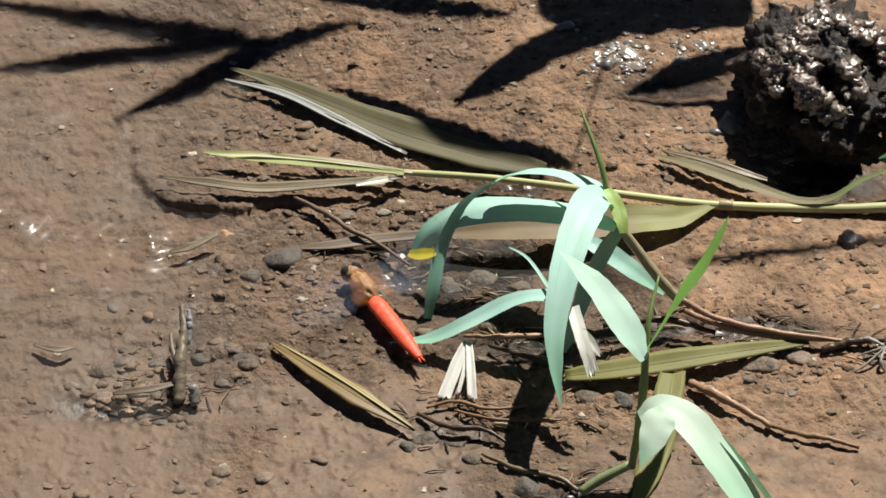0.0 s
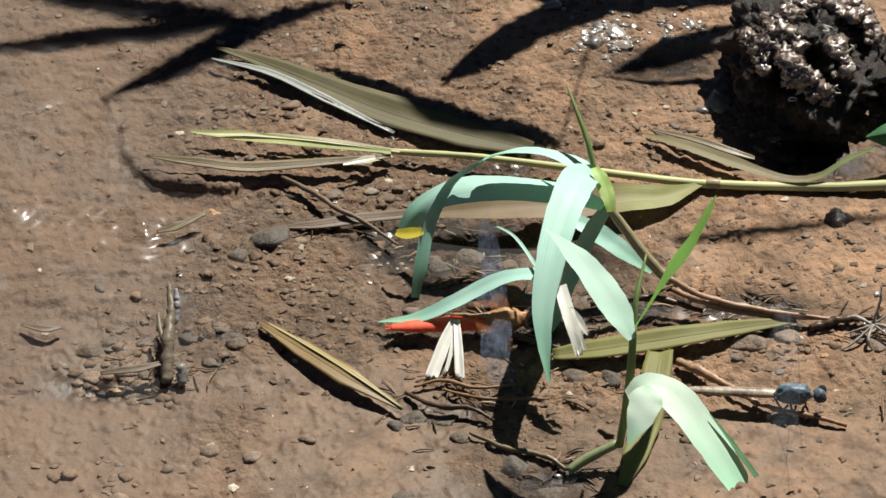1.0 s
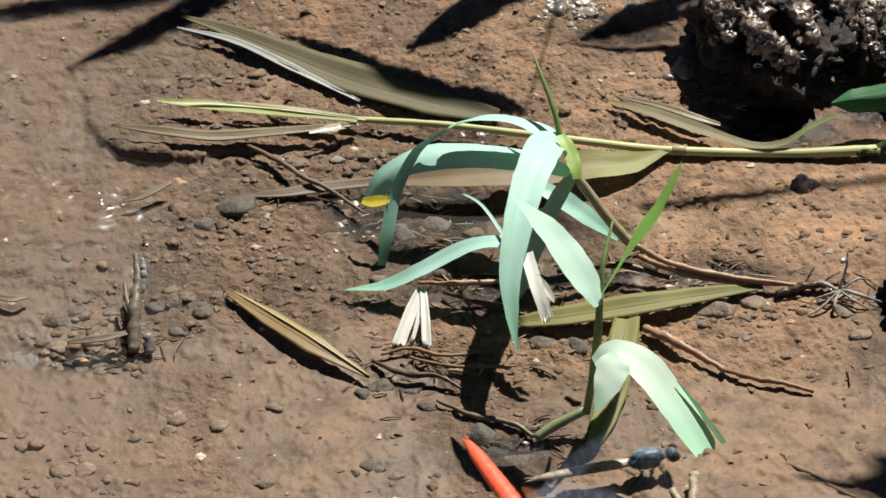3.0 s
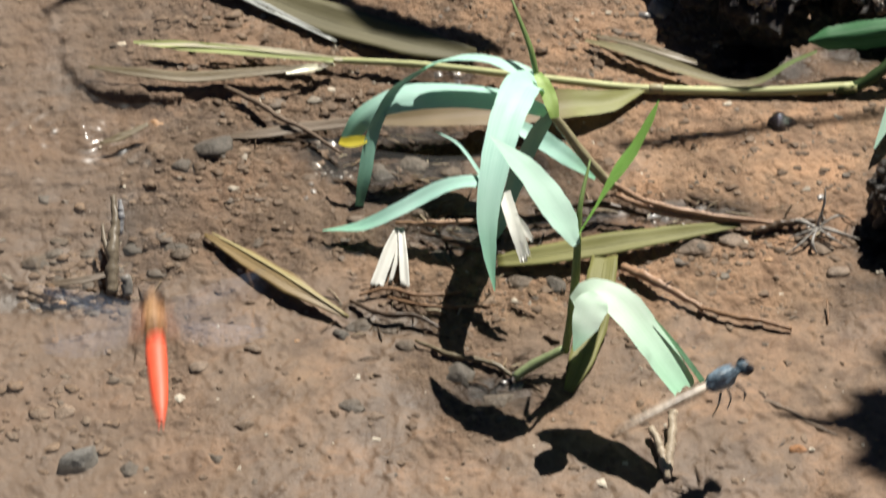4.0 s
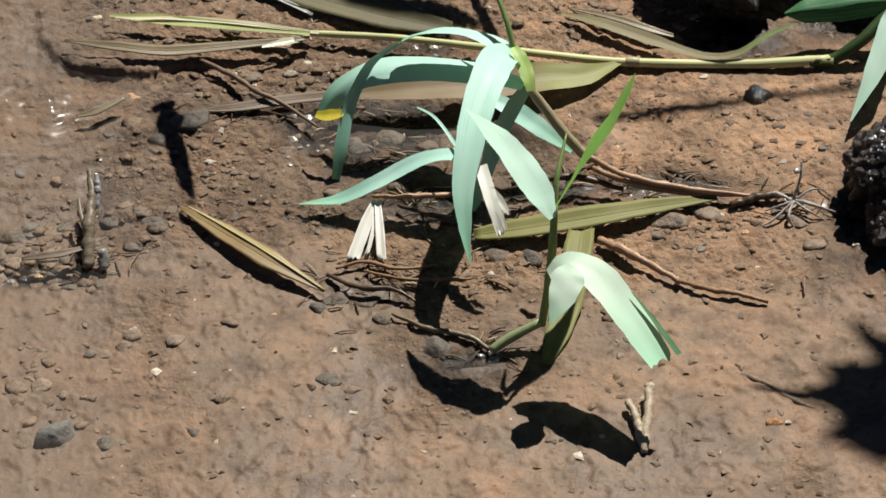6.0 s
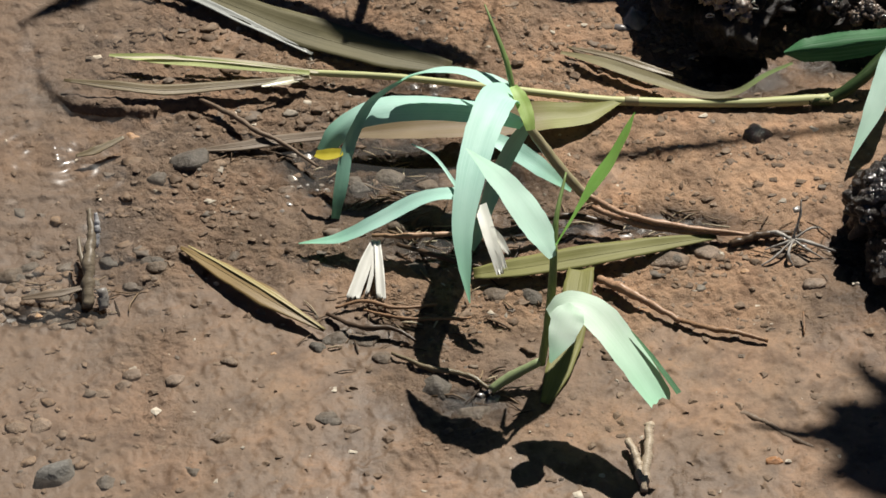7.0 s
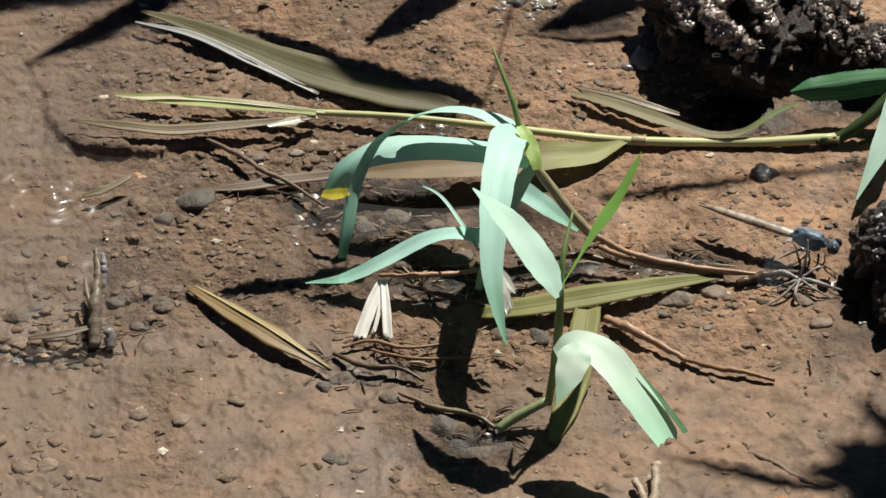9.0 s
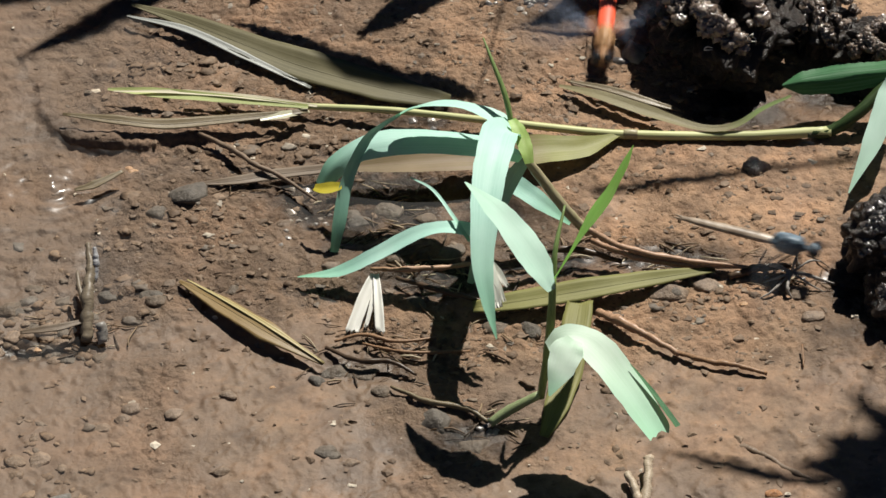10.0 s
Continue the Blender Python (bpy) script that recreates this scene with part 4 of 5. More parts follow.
twig([(-0.1110, -0.0082, 0.0110), (-0.1099, -0.0165, 0.0080), (-0.1103, -0.0271, 0.0050), (-0.1101, -0.0389, -0.0010)], [0.0008, 0.0015, 0.0019, 0.0020], SODDEN, "mud-caked stem stub standing in the water", 67, 30)
twig([(-0.1143, -0.0158, 0.0060), (-0.1131, -0.0223, 0.0050), (-0.1110, -0.0286, 0.0040)], [0.0005, 0.0009, 0.0010], SODDEN, "broken side of a mud-caked stub", 72, 12)
dead_blade([(-0.1310, -0.0365, -0.0000), (-0.1247, -0.0368, 0.0015), (-0.1186, -0.0361, 0.0020), (-0.1114, -0.0335, 0.0020)], [0.001, 0.0024, 0.0026, 0.0015], MUDDY_LEAF, "muddy leaf scrap over a small hollow by the stub", 47)
dead_blade([(-0.1576, -0.0159, 0.0000), (-0.1501, -0.0187, 0.0010), (-0.1446, -0.0171, 0.0005)], [0.001, 0.0026, 0.001], MUDDY_LEAF, "small drowned leaf scrap on the stream bed", 48)
twig([(-0.1087, -0.0112, 0.0120), (-0.1084, -0.0149, 0.0090), (-0.1089, -0.0197, 0.0050)], [0.0006, 0.0012, 0.0010], GLINT_STEM, "wet stem stub standing in water, glint painted into its colour", 68)
twig([(-0.1063, -0.0358, 0.0030), (-0.1050, -0.0404, -0.0010)], [0.0017, 0.0016], GREY_ROOT, "grey stub end at the hole's edge", 69, 6)
twig([(0.1108, -0.0437, 0.0020), (0.1107, -0.0523, 0.0010)], [0.0003, 0.0003], TWIG, "tiny straw on mud", 70, 6)

roots = thing("root_clump", "clump of pale grey wet rootlets on the mud", "roots")
for k, (pts, r) in enumerate((([(0.1092, -0.0143, 0.0040), (0.1112, -0.0098, 0.0100), (0.1116, -0.0068, 0.0140)], 0.0006), ([(0.1092, -0.0143, 0.0040), (0.1056, -0.0153, 0.0030), (0.1004, -0.0159, 0.0010)], 0.0007),
                              ([(0.1092, -0.0143, 0.0040), (0.1075, -0.0203, 0.0030), (0.1093, -0.0223, 0.0000)], 0.0007), ([(0.1095, -0.0138, 0.0040), (0.1144, -0.0158, 0.0040), (0.1225, -0.0163, 0.0010)], 0.0008),
                              ([(0.1095, -0.0138, 0.0040), (0.1149, -0.0113, 0.0060), (0.1183, -0.0093, 0.0040)], 0.0005), ([(0.1092, -0.0143, 0.0040), (0.1028, -0.0205, 0.0020), (0.0984, -0.0223, 0.0000)], 0.0005),
                              ([(0.1088, -0.0143, 0.0040), (0.1040, -0.0113, 0.0040), (0.0989, -0.0094, 0.0020)], 0.0008), ([(0.1098, -0.0148, 0.0040), (0.1143, -0.0183, 0.0030), (0.1197, -0.0193, 0.0000)], 0.0005))):
    part("rootlet", tube(pts, [r * 0.7, r * 0.8, r * 0.25], 14, 6, 0.3, 80 + k), GREY_ROOT, roots)

# ---- clods ----
# crests that catch the sun, where the lumps are set
RIDGES = ((0.1, 0.95, -0.35, 0.55, 24), (-0.3, 0.5, -0.65, 0.1, 26), (-0.65, 0.05, -0.6, -0.3, 14), (-0.25, 0.35, -0.15, -0.25, 22), (-0.1, -0.15, 0.15, -0.5, 14), (0.6, 0.6, 0.9, 0.25, 14), (0.2, 0.75, 0.75, 0.55, 16), (0.25, 0.15, 0.55, -0.15, 10))


def clod(at, radius, squash, label, seed, ridges=RIDGES, lumps=SUNLIT_LUMP):
    """A crumbling clod: one skin, with knobs, pits and grit; skin and lump colours hold its shade and sun."""
    bm = bmesh.new()
    bmesh.ops.create_icosphere(bm, subdivisions=6, radius=1)
    off = Vector((seed * 3.7, seed * 1.3, seed * 7.1))
    for v in bm.verts:
        d = v.co.normalized()
        q = d * radius / 0.020
        k = 0.86 + 0.28 * noise.noise(d * 1.6 + off)
        k += 0.34 * abs(noise.noise(q * 2.6 + off)) + 0.22 * abs(noise.noise(q * 5.5 + off)) + 0.10 * abs(noise.noise(q * 10 + off))
        cave = noise.noise(q * 2.1 - off)
        k -= 0.9 * max(0.0, cave - 0.12)
        v.co = Vector((d.x * squash[0], d.y * squash[1], d.z * squash[2])) * k * radius + Vector(at)
    ob = part("clod", bm, SHADED_CLOD)
    rng = random.Random(seed)
    for ax, ay, bx, by, count in ridges:
        for k in range(count):
            u = rng.random()
            ex = ax + (bx - ax) * u + rng.gauss(0, 0.07)
            ey = ay + (by - ay) * u + rng.gauss(0, 0.07)
            ez = math.sqrt(max(0.05, 1 - ex * ex - ey * ey))
            d = Vector((ex, ey * 0.707 - ez * 0.707, ey * 0.707 + ez * 0.707))
            p = Vector(at) + Vector((d.x * squash[0], d.y * squash[1], d.z * squash[2])) * radius * (1.04 if ey > 0 else 1.10)
            r = radius * rng.uniform(0.035, 0.115)
            part("lump", lump(r, (rng.uniform(0.8, 1.5), rng.uniform(0.8, 1.2), rng.uniform(0.6, 1.0)), 0.7, 2.6, seed * 31 + k, 3, None, p, rng.uniform(0, 3), 0.25), lumps, ob, "wet glistening lump")
    return tagged(ob, label, "mud clod", "clods")


big_clod = clod((0.0913, 0.1044, 0.0120), 0.025, (0.95, 1.14, 0.82), "porous crumbling mud clod, darkened for shade, with sunlit-pale wet lumps", 5)
rng = random.Random(91)
for ex, ey in ((0.25, 0.35), (0.35, -0.30), (0.30, -0.38), (-0.20, -0.45), (0.55, 0.15), (0.05, 0.62), (-0.45, 0.20)):
    ez = math.sqrt(1 - ex * ex - ey * ey)
    c = Vector((0.0913, 0.1044, 0.0120)) + Vector((ex * 0.95, (ey - ez) * 0.707 * 1.14, (ey + ez) * 0.707 * 0.82)) * 0.0285
    bend = [c + Vector((rng.uniform(-1, 1), rng.uniform(-0.6, 0.2), rng.uniform(-1, 1))) * 0.0026 for _ in range(3)]
    part("rootlet", tube([bend[0], c, bend[1], bend[2]], [0.0001, 0.0003, 0.00025, 0.0001], 14, 6, 0.1, 91), WHITE_LEAF, big_clod, "thin white curled rootlet")
clod((0.1258, 0.1003, 0.0060), 0.012, (0.9, 1.2, 1.2), "dark porous mud clod against a larger one", 6)
clod((0.1406, -0.0047, 0.0100), 0.014, (1.0, 1.0, 0.9), "dark wet crumbly clod at the mud's edge", 7, lumps=BLACK_LUMP)
clod((0.1440, -0.0241, 0.0040), 0.013, (1.0, 0.9, 0.7), "low dark wet clod casting a deep shade", 8, lumps=BLACK_LUMP)
clod((0.1443, 0.0856, 0.0080), 0.012, (1.1, 0.8, 0.8), "grey gravelly clod behind the green blade", 9)

# ---- pebbles ----
def pebble(p, r, mat, label, seed, squash=(1.2, 0.95, 0.55), rough=0.22, angular=True):
    """A stone with a few cut faces, half sunk in the mud."""
    rng = random.Random(seed)
    bm = lump(r, (1, 1, 1), rough, 1.4, seed, 3, fine=0.05)
    if angular:
        for _ in range(9):
            n = Vector((rng.uniform(-1, 1), rng.uniform(-1, 1), rng.uniform(-0.6, 1))).normalized()
            lim = r * rng.uniform(0.55, 0.85)
            for v in bm.verts:
                d = v.co.dot(n) - lim
                if d > 0:
                    v.co -= n * d * 0.92
    rz = Matrix.Rotation(rng.uniform(-0.6, 0.6), 3, "Z")
    for v in bm.verts:
        v.co = rz @ Vector((v.co.x * squash[0], v.co.y * squash[1], v.co.z * squash[2]))
    ob = part("pebble", bm, mat)
    ob.location = (p[0], p[1], floor_z(p[0], p[1]) - r * squash[2] * 0.25)
    return tagged(ob, label, "pebble", "pebbles")


GREYS = [(-0.0811, 0.0256, 0.0000), (-0.0916, 0.0183, 0.0000), (-0.1009, -0.1105, 0.0000), (-0.0752, -0.1077, 0.0000), (-0.0631, -0.1175, 0.0000), (-0.0352, -0.0876, 0.0000), (-0.0021, -0.0731, 0.0000), (0.0099, -0.0828, 0.0000), (-0.0659, -0.0170, 0.0000), (-0.0906, -0.0186, 0.0000), (-0.1347, -0.0247, -0.0000), (-0.0316, -0.0524, 0.0000), (-0.0230, -0.0524, 0.0000), (-0.0905, -0.0218, -0.0000), (-0.0084, -0.0227, 0.0000), (-0.0168, 0.0201, 0.0000), (-0.0257, 0.0149, 0.0000), (0.0703, -0.0187, 0.0000), (0.0810, -0.0144, 0.0000), (0.0171, -0.0336, -0.0000), (0.0276, -0.0348, 0.0000), (-0.1347, 0.0043, 0.0000), (-0.0294, 0.0188, -0.0000), (-0.0059, 0.0150, -0.0000), (0.0031, -0.0002, 0.0000), (-0.0147, -0.0041, 0.0000), (-0.0385, -0.0567, 0.0000)]
SIZES = (6.0, 3.4, 3.6, 2.8, 1.6, 3.4, 5.6, 4.8, 2.4, 3.2, 3.8, 4.2, 4.0, 3.0, 3.4, 4.8, 4.0, 4.4, 3.2, 4.2, 4.0, 2.6, 3.6, 4.4, 3.8, 3.0, 3.0)
for k, (p, s) in enumerate(zip(GREYS, SIZES)):
    pebble(p, s * 0.001, PEBBLE, "angular dark grey pebble half sunk in mud" if s > 4 else "small dark grey pebble in mud", 100 + k)
pebble((-0.1153, -0.1066, -0.0000), 0.0068, PALE_STONE, "angular flat-topped grey stone half sunk in mud", 131, (1.35, 0.9, 0.75), 0.15)
for k, (p, s) in enumerate(zip([(-0.1351, -0.0236, 0.0000), (-0.1306, -0.0201, 0.0000), (-0.1046, -0.0176, 0.0000), (-0.1188, -0.0193, 0.0000), (-0.1208, -0.0423, 0.0000), (-0.1159, -0.0447, 0.0000), (-0.1053, -0.0447, 0.0000), (-0.0912, -0.0185, 0.0000), (-0.0886, -0.0212, 0.0000), (-0.0347, -0.0527, 0.0000), (-0.0265, -0.0526, 0.0000), (-0.0183, -0.0607, 0.0000), (-0.0350, -0.0866, 0.0000), (-0.1286, -0.0149, 0.0000), (-0.1109, -0.0442, -0.0000), (-0.1258, -0.0430, 0.0000)], (4.2, 3.0, 3.0, 2.6, 2.6, 2.8, 3.0, 3.4, 3.0, 3.8, 3.6, 3.2, 3.6, 2.6, 2.2, 2.4))):
    pebble(p, s * 0.001, PEBBLE, "small grey stream pebble in wet mud", 300 + k, (1.25, 0.95, 0.5))
for k, (p, s) in enumerate(zip([(-0.1191, -0.0309, 0.0000), (-0.1238, -0.0333, 0.0000), (-0.1135, -0.0296, 0.0000), (-0.1343, -0.0346, -0.0000), (-0.1212, -0.0868, 0.0000), (-0.1292, -0.0876, 0.0000), (-0.1289, -0.0921, 0.0000), (-0.1031, -0.0743, 0.0000), (-0.0954, -0.0670, -0.0000), (-0.0974, -0.0710, 0.0000), (-0.0674, -0.0952, 0.0000), (-0.0818, -0.0703, 0.0000), (-0.0659, -0.0632, 0.0000), (-0.0281, -0.0912, 0.0000), (-0.0905, -0.0271, 0.0000), (-0.0506, 0.0131, 0.0000), (0.1103, -0.0193, 0.0000), (0.1052, -0.0163, 0.0000), (0.0892, -0.0533, 0.0000), (0.0679, -0.0194, 0.0000), (0.1150, -0.0291, 0.0000), (-0.1243, -0.0774, -0.0000), (-0.0861, -0.0148, 0.0000)], (3.8, 2.6, 2.4, 3.0, 3.6, 3.0, 2.6, 3.0, 2.6, 2.2, 3.0, 2.4, 2.4, 2.6, 2.0, 2.6, 3.4, 2.8, 1.6, 2.4, 3.0, 2.0, 2.2))):
    pebble(p, s * 0.001, EARTHY, "small brown mud-coated pebble", 330 + k, (1.3, 1.0, 0.5), 0.3)
for k, (p, s) in enumerate(zip([(0.0939, -0.0240, 0.0000), (0.0985, -0.1042, 0.0000), (0.0511, -0.0420, 0.0000), (-0.0523, -0.0591, 0.0000), (-0.1263, -0.0390, 0.0000), (-0.1007, 0.0380, 0.0000)], (1.4, 2.6, 1.2, 1.0, 1.6, 2.2))):
    pebble(p, s * 0.001, RUSTY, "small rusty orange pebble on mud", 140 + k)
for k, (p, s) in enumerate(zip([(0.0225, 0.1197, 0.0000), (0.0292, 0.1250, 0.0000), (0.0244, 0.1283, 0.0000), (0.0187, 0.1247, 0.0000), (0.0320, 0.1179, 0.0000), (0.0081, 0.1384, -0.0000), (0.0627, 0.0933, 0.0000), (0.0589, 0.0876, 0.0000), (0.0540, 0.1299, 0.0000), (0.0463, 0.1225, 0.0000)], (3.4, 3.8, 3.0, 2.6, 3.0, 3.0, 4.6, 3.0, 3.6, 3.0))):
    pebble(p, s * 0.001, WET_STONE, "wet glistening grey pebble near the clod", 160 + k)
rng = random.Random(78)
q = [Vector(v) for v in [(-0.1285, -0.0349, 0.0000), (-0.1179, -0.0347, 0.0000), (-0.1277, -0.0446, 0.0000)]]
for k in range(26):
    p = q[0] + (q[1] - q[0]) * rng.gauss(0, 1.0) + (q[2] - q[0]) * rng.gauss(0, 0.7)
    pebble(p, rng.uniform(0.0011, 0.0024), EARTHY if k % 3 else PEBBLE, "small muddy pebble by the stub", 470 + k, (1.3, 1.0, 0.6), 0.35)
rng = random.Random(77)
WET_SPOTS = (([(0.0263, 0.1226, 0.0000), (0.0358, 0.1228, 0.0000), (0.0263, 0.1135, -0.0000)], 90, 0.50), ([(0.0511, 0.1289, 0.0000), (0.0582, 0.1291, -0.0000), (0.0510, 0.1220, 0.0000)], 26, 0.7), ([(0.0081, 0.1401, 0.0000), (0.0120, 0.1402, 0.0000), (0.0082, 0.1355, 0.0000)], 6, 0.7), ([(-0.0441, 0.0146, 0.0000), (-0.0378, 0.0148, 0.0000), (-0.0438, 0.0057, 0.0000)], 14, 0.7), ([(-0.0042, 0.0602, 0.0000), (0.0013, 0.0604, -0.0000), (-0.0042, 0.0562, 0.0000)], 8, 0.7), ([(0.0146, -0.0765, -0.0000), (0.0173, -0.0765, 0.0000), (0.0146, -0.0803, 0.0000)], 9, 0.7), ([(0.0639, -0.0080, -0.0000), (0.0692, -0.0079, 0.0000), (0.0638, -0.0117, 0.0000)], 8, 0.7), ([(0.1083, -0.0091, 0.0000), (0.1127, -0.0090, 0.0000), (0.1080, -0.0140, 0.0000)], 8, 0.8))
for spot, count, spread in WET_SPOTS:
    q = [Vector(v) for v in spot]
    for k in range(count):
        p = q[0] + (q[1] - q[0]) * rng.gauss(0, spread) + (q[2] - q[0]) * rng.gauss(0, spread)
        pebble(p, rng.uniform(0.0007, 0.0017), WET_STONE, "tiny wet glistening pebble in shallow water", 400 + k, (1.3, 1.0, 0.7), 0.3)
pebble((0.0697, -0.0191, 0.0000), 0.0055, EARTHY, "crumbly brown mud chunk beside the olive blade", 371, (1.5, 0.9, 0.6), 0.35)
pebble((0.0809, -0.0149, 0.0000), 0.0046, EARTHY, "small brown mud chunk beside the olive blade", 372, (1.4, 0.8, 0.55), 0.35)
pebble((0.0626, 0.0925, 0.0000), 0.0052, WET_STONE, "pale wet stone beside the clod", 373, (0.9, 1.1, 0.8), 0.3)
snail = pebble((0.1004, 0.0362, -0.0000), 0.0046, BLACK, "round black wet pebble on mud", 180, (1.1, 0.95, 0.8), 0.3, False)

# ---- loose crumbs of soil ----
def crumbs(count, seed):
    rng = np.random.default_rng(seed)
    bm = bmesh.new()
    bmesh.ops.create_icosphere(bm, subdivisions=1, radius=1)
    bm.verts.ensure_lookup_table()
    ball = np.array([v.co[:] for v in bm.verts])
    tris = np.array([[v.index for v in f.verts] for f in bm.faces])
    bm.free()
    x, y = rng.uniform(-0.20, 0.20, count * 5), rng.uniform(-0.165, 0.175, count * 5)
    keep = rng.random(count * 5) < (0.25 + 0.75 * crumbly(x, y)) * (1 - 0.6 * step(-x, 0.06, 0.12)) * (1 - 0.9 * step(muck_shade_at(x, y), 0.1, 0.6))
    x, y = x[keep][:count], y[keep][:count]
    n = len(x)
    r = 0.00022 + 0.0011 * rng.random(n) ** 5
    v = ball[None] * (1 + 0.45 * rng.standard_normal((n, len(ball), 1)).clip(-1.5, 1.5)) * r[:, None, None]
    v = v * np.stack([rng.uniform(0.8, 1.6, n), rng.uniform(0.7, 1.3, n), rng.uniform(0.25, 0.5, n)], -1)[:, None]
    v = v + np.stack([x, y, ground_height(x, y) + r * 0.05], -1)[:, None]
    f = tris[None] + (np.arange(n) * len(ball))[:, None, None]
    me = bpy.data.meshes.new("soil_crumbs")
    me.from_pydata(v.reshape(-1, 3).tolist(), [], f.reshape(-1, 3).tolist())
    me.materials.append(CRUMB)
    return tagged(new("soil_crumbs", me), "scattered reddish soil crumbs and grit", "soil", kind="stuff")


crumbs(12500, 4)

# ---- small lumps of mud among the pebbles ----
def mud_lumps(spots, seed):
    rng = random.Random(seed)
    bm = bmesh.new()
    for x, y, rx, ry, count in spots:
        for k in range(count):
            px, py = x + rng.gauss(0, rx), y + rng.gauss(0, ry)
            r = rng.uniform(0.0005, 0.0010) + 0.0013 * rng.random() ** 3
            lump(r, (rng.uniform(1.0, 1.7), rng.uniform(0.8, 1.1), rng.uniform(0.3, 0.5)), 0.8, 2.2, seed + k, 2, bm, (px, py, floor_z(px, py) - r * 0.02), rng.uniform(-0.7, 0.7))
    return tagged(part("mud_lumps", bm, CRUMB), "small angular lumps of reddish wet mud", "soil", kind="stuff")


mud_lumps(((-0.075, 0.012, 0.022, 0.014, 64),
           (-0.045, 0.045, 0.018, 0.008, 50),
           (-0.118, -0.028, 0.016, 0.010, 84),
           (0.000, -0.048, 0.020, 0.008, 40),
           (0.060, 0.075, 0.022, 0.012, 60),
           (0.085, -0.018, 0.014, 0.006, 40),
           (-0.080, 0.085, 0.020, 0.008, 44),
           (-0.125, -0.085, 0.012, 0.014, 44)), 8)

# ---- litter of fibres ----
def litter(spots, seed):
    rng = random.Random(seed)
    bm = bmesh.new()
    for x, y, rx, ry, count in spots:
        for k in range(count):
            px, py = x + rng.gauss(0, rx), y + rng.gauss(0, ry)
            a = rng.gauss(0.1, 0.5) + (math.pi / 2 if rng.random() < 0.15 else 0)
            ln_, r = rng.uniform(0.002, 0.011), rng.uniform(0.00012, 0.0004)
            d = Vector((math.cos(a), math.sin(a), 0)) * ln_ / 2
            z = floor_z(px, py) + r * 1.5
            bend = Vector((rng.uniform(-1, 1), rng.uniform(-1, 1), 0)) * ln_ * 0.12
            c = Vector((px, py, z))
            tube([c - d, c + bend + Vector((0, 0, 0.0004)), c + d], [r * 0.6, r, r * 0.5], 4, 5, 0.1, seed + k, bm)
    return tagged(part("plant_litter", bm, LITTER), "litter of thin brown and pale plant fibres", "litter", kind="stuff")


litter(((-0.0144, -0.0447, 0.0125, 0.0071, 60),
        (-0.1108, -0.0353, 0.0080, 0.0051, 24),
        (0.0584, -0.0013, 0.0161, 0.0035, 50),
        (-0.0040, -0.0103, 0.0125, 0.0056, 40),
        (0.0207, -0.0300, 0.0107, 0.0051, 24),
        (-0.0149, 0.0163, 0.0107, 0.0088, 40),
        (0.1096, -0.0111, 0.0063, 0.0045, 20),
        (0.0117, -0.0754, 0.0080, 0.0051, 20),
        (-0.0550, 0.0303, 0.0107, 0.0038, 14)), 5)

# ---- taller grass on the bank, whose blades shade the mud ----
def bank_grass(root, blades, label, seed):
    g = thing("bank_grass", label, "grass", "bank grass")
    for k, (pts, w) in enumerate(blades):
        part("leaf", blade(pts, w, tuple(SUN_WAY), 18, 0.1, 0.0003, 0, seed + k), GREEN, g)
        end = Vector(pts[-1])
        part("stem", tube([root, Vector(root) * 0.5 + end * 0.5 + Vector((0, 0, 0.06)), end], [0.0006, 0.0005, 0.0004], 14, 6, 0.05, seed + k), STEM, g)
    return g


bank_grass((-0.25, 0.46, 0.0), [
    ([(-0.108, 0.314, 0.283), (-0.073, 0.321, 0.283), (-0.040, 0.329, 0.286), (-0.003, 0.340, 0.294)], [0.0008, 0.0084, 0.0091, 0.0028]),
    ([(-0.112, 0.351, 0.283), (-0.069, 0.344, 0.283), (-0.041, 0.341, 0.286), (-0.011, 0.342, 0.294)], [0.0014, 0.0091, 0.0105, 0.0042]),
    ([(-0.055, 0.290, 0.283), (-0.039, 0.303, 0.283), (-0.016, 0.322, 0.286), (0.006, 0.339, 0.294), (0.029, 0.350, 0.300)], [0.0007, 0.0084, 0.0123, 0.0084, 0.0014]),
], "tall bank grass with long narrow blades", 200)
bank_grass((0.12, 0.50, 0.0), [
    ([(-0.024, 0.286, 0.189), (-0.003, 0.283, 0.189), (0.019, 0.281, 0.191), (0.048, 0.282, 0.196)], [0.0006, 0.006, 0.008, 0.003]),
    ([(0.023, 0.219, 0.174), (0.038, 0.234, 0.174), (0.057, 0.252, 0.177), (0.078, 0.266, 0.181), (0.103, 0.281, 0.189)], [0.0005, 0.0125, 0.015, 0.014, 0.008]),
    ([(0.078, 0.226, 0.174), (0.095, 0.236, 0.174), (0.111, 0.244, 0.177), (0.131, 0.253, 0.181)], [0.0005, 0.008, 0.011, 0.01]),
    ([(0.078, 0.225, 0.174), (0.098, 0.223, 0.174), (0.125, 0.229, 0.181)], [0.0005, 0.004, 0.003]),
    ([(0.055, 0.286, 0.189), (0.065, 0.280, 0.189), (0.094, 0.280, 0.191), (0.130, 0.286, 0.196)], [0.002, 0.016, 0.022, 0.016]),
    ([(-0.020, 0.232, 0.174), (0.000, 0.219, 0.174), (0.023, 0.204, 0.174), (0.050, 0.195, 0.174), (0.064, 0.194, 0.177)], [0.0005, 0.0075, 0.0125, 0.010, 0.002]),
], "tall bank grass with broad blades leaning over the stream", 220)
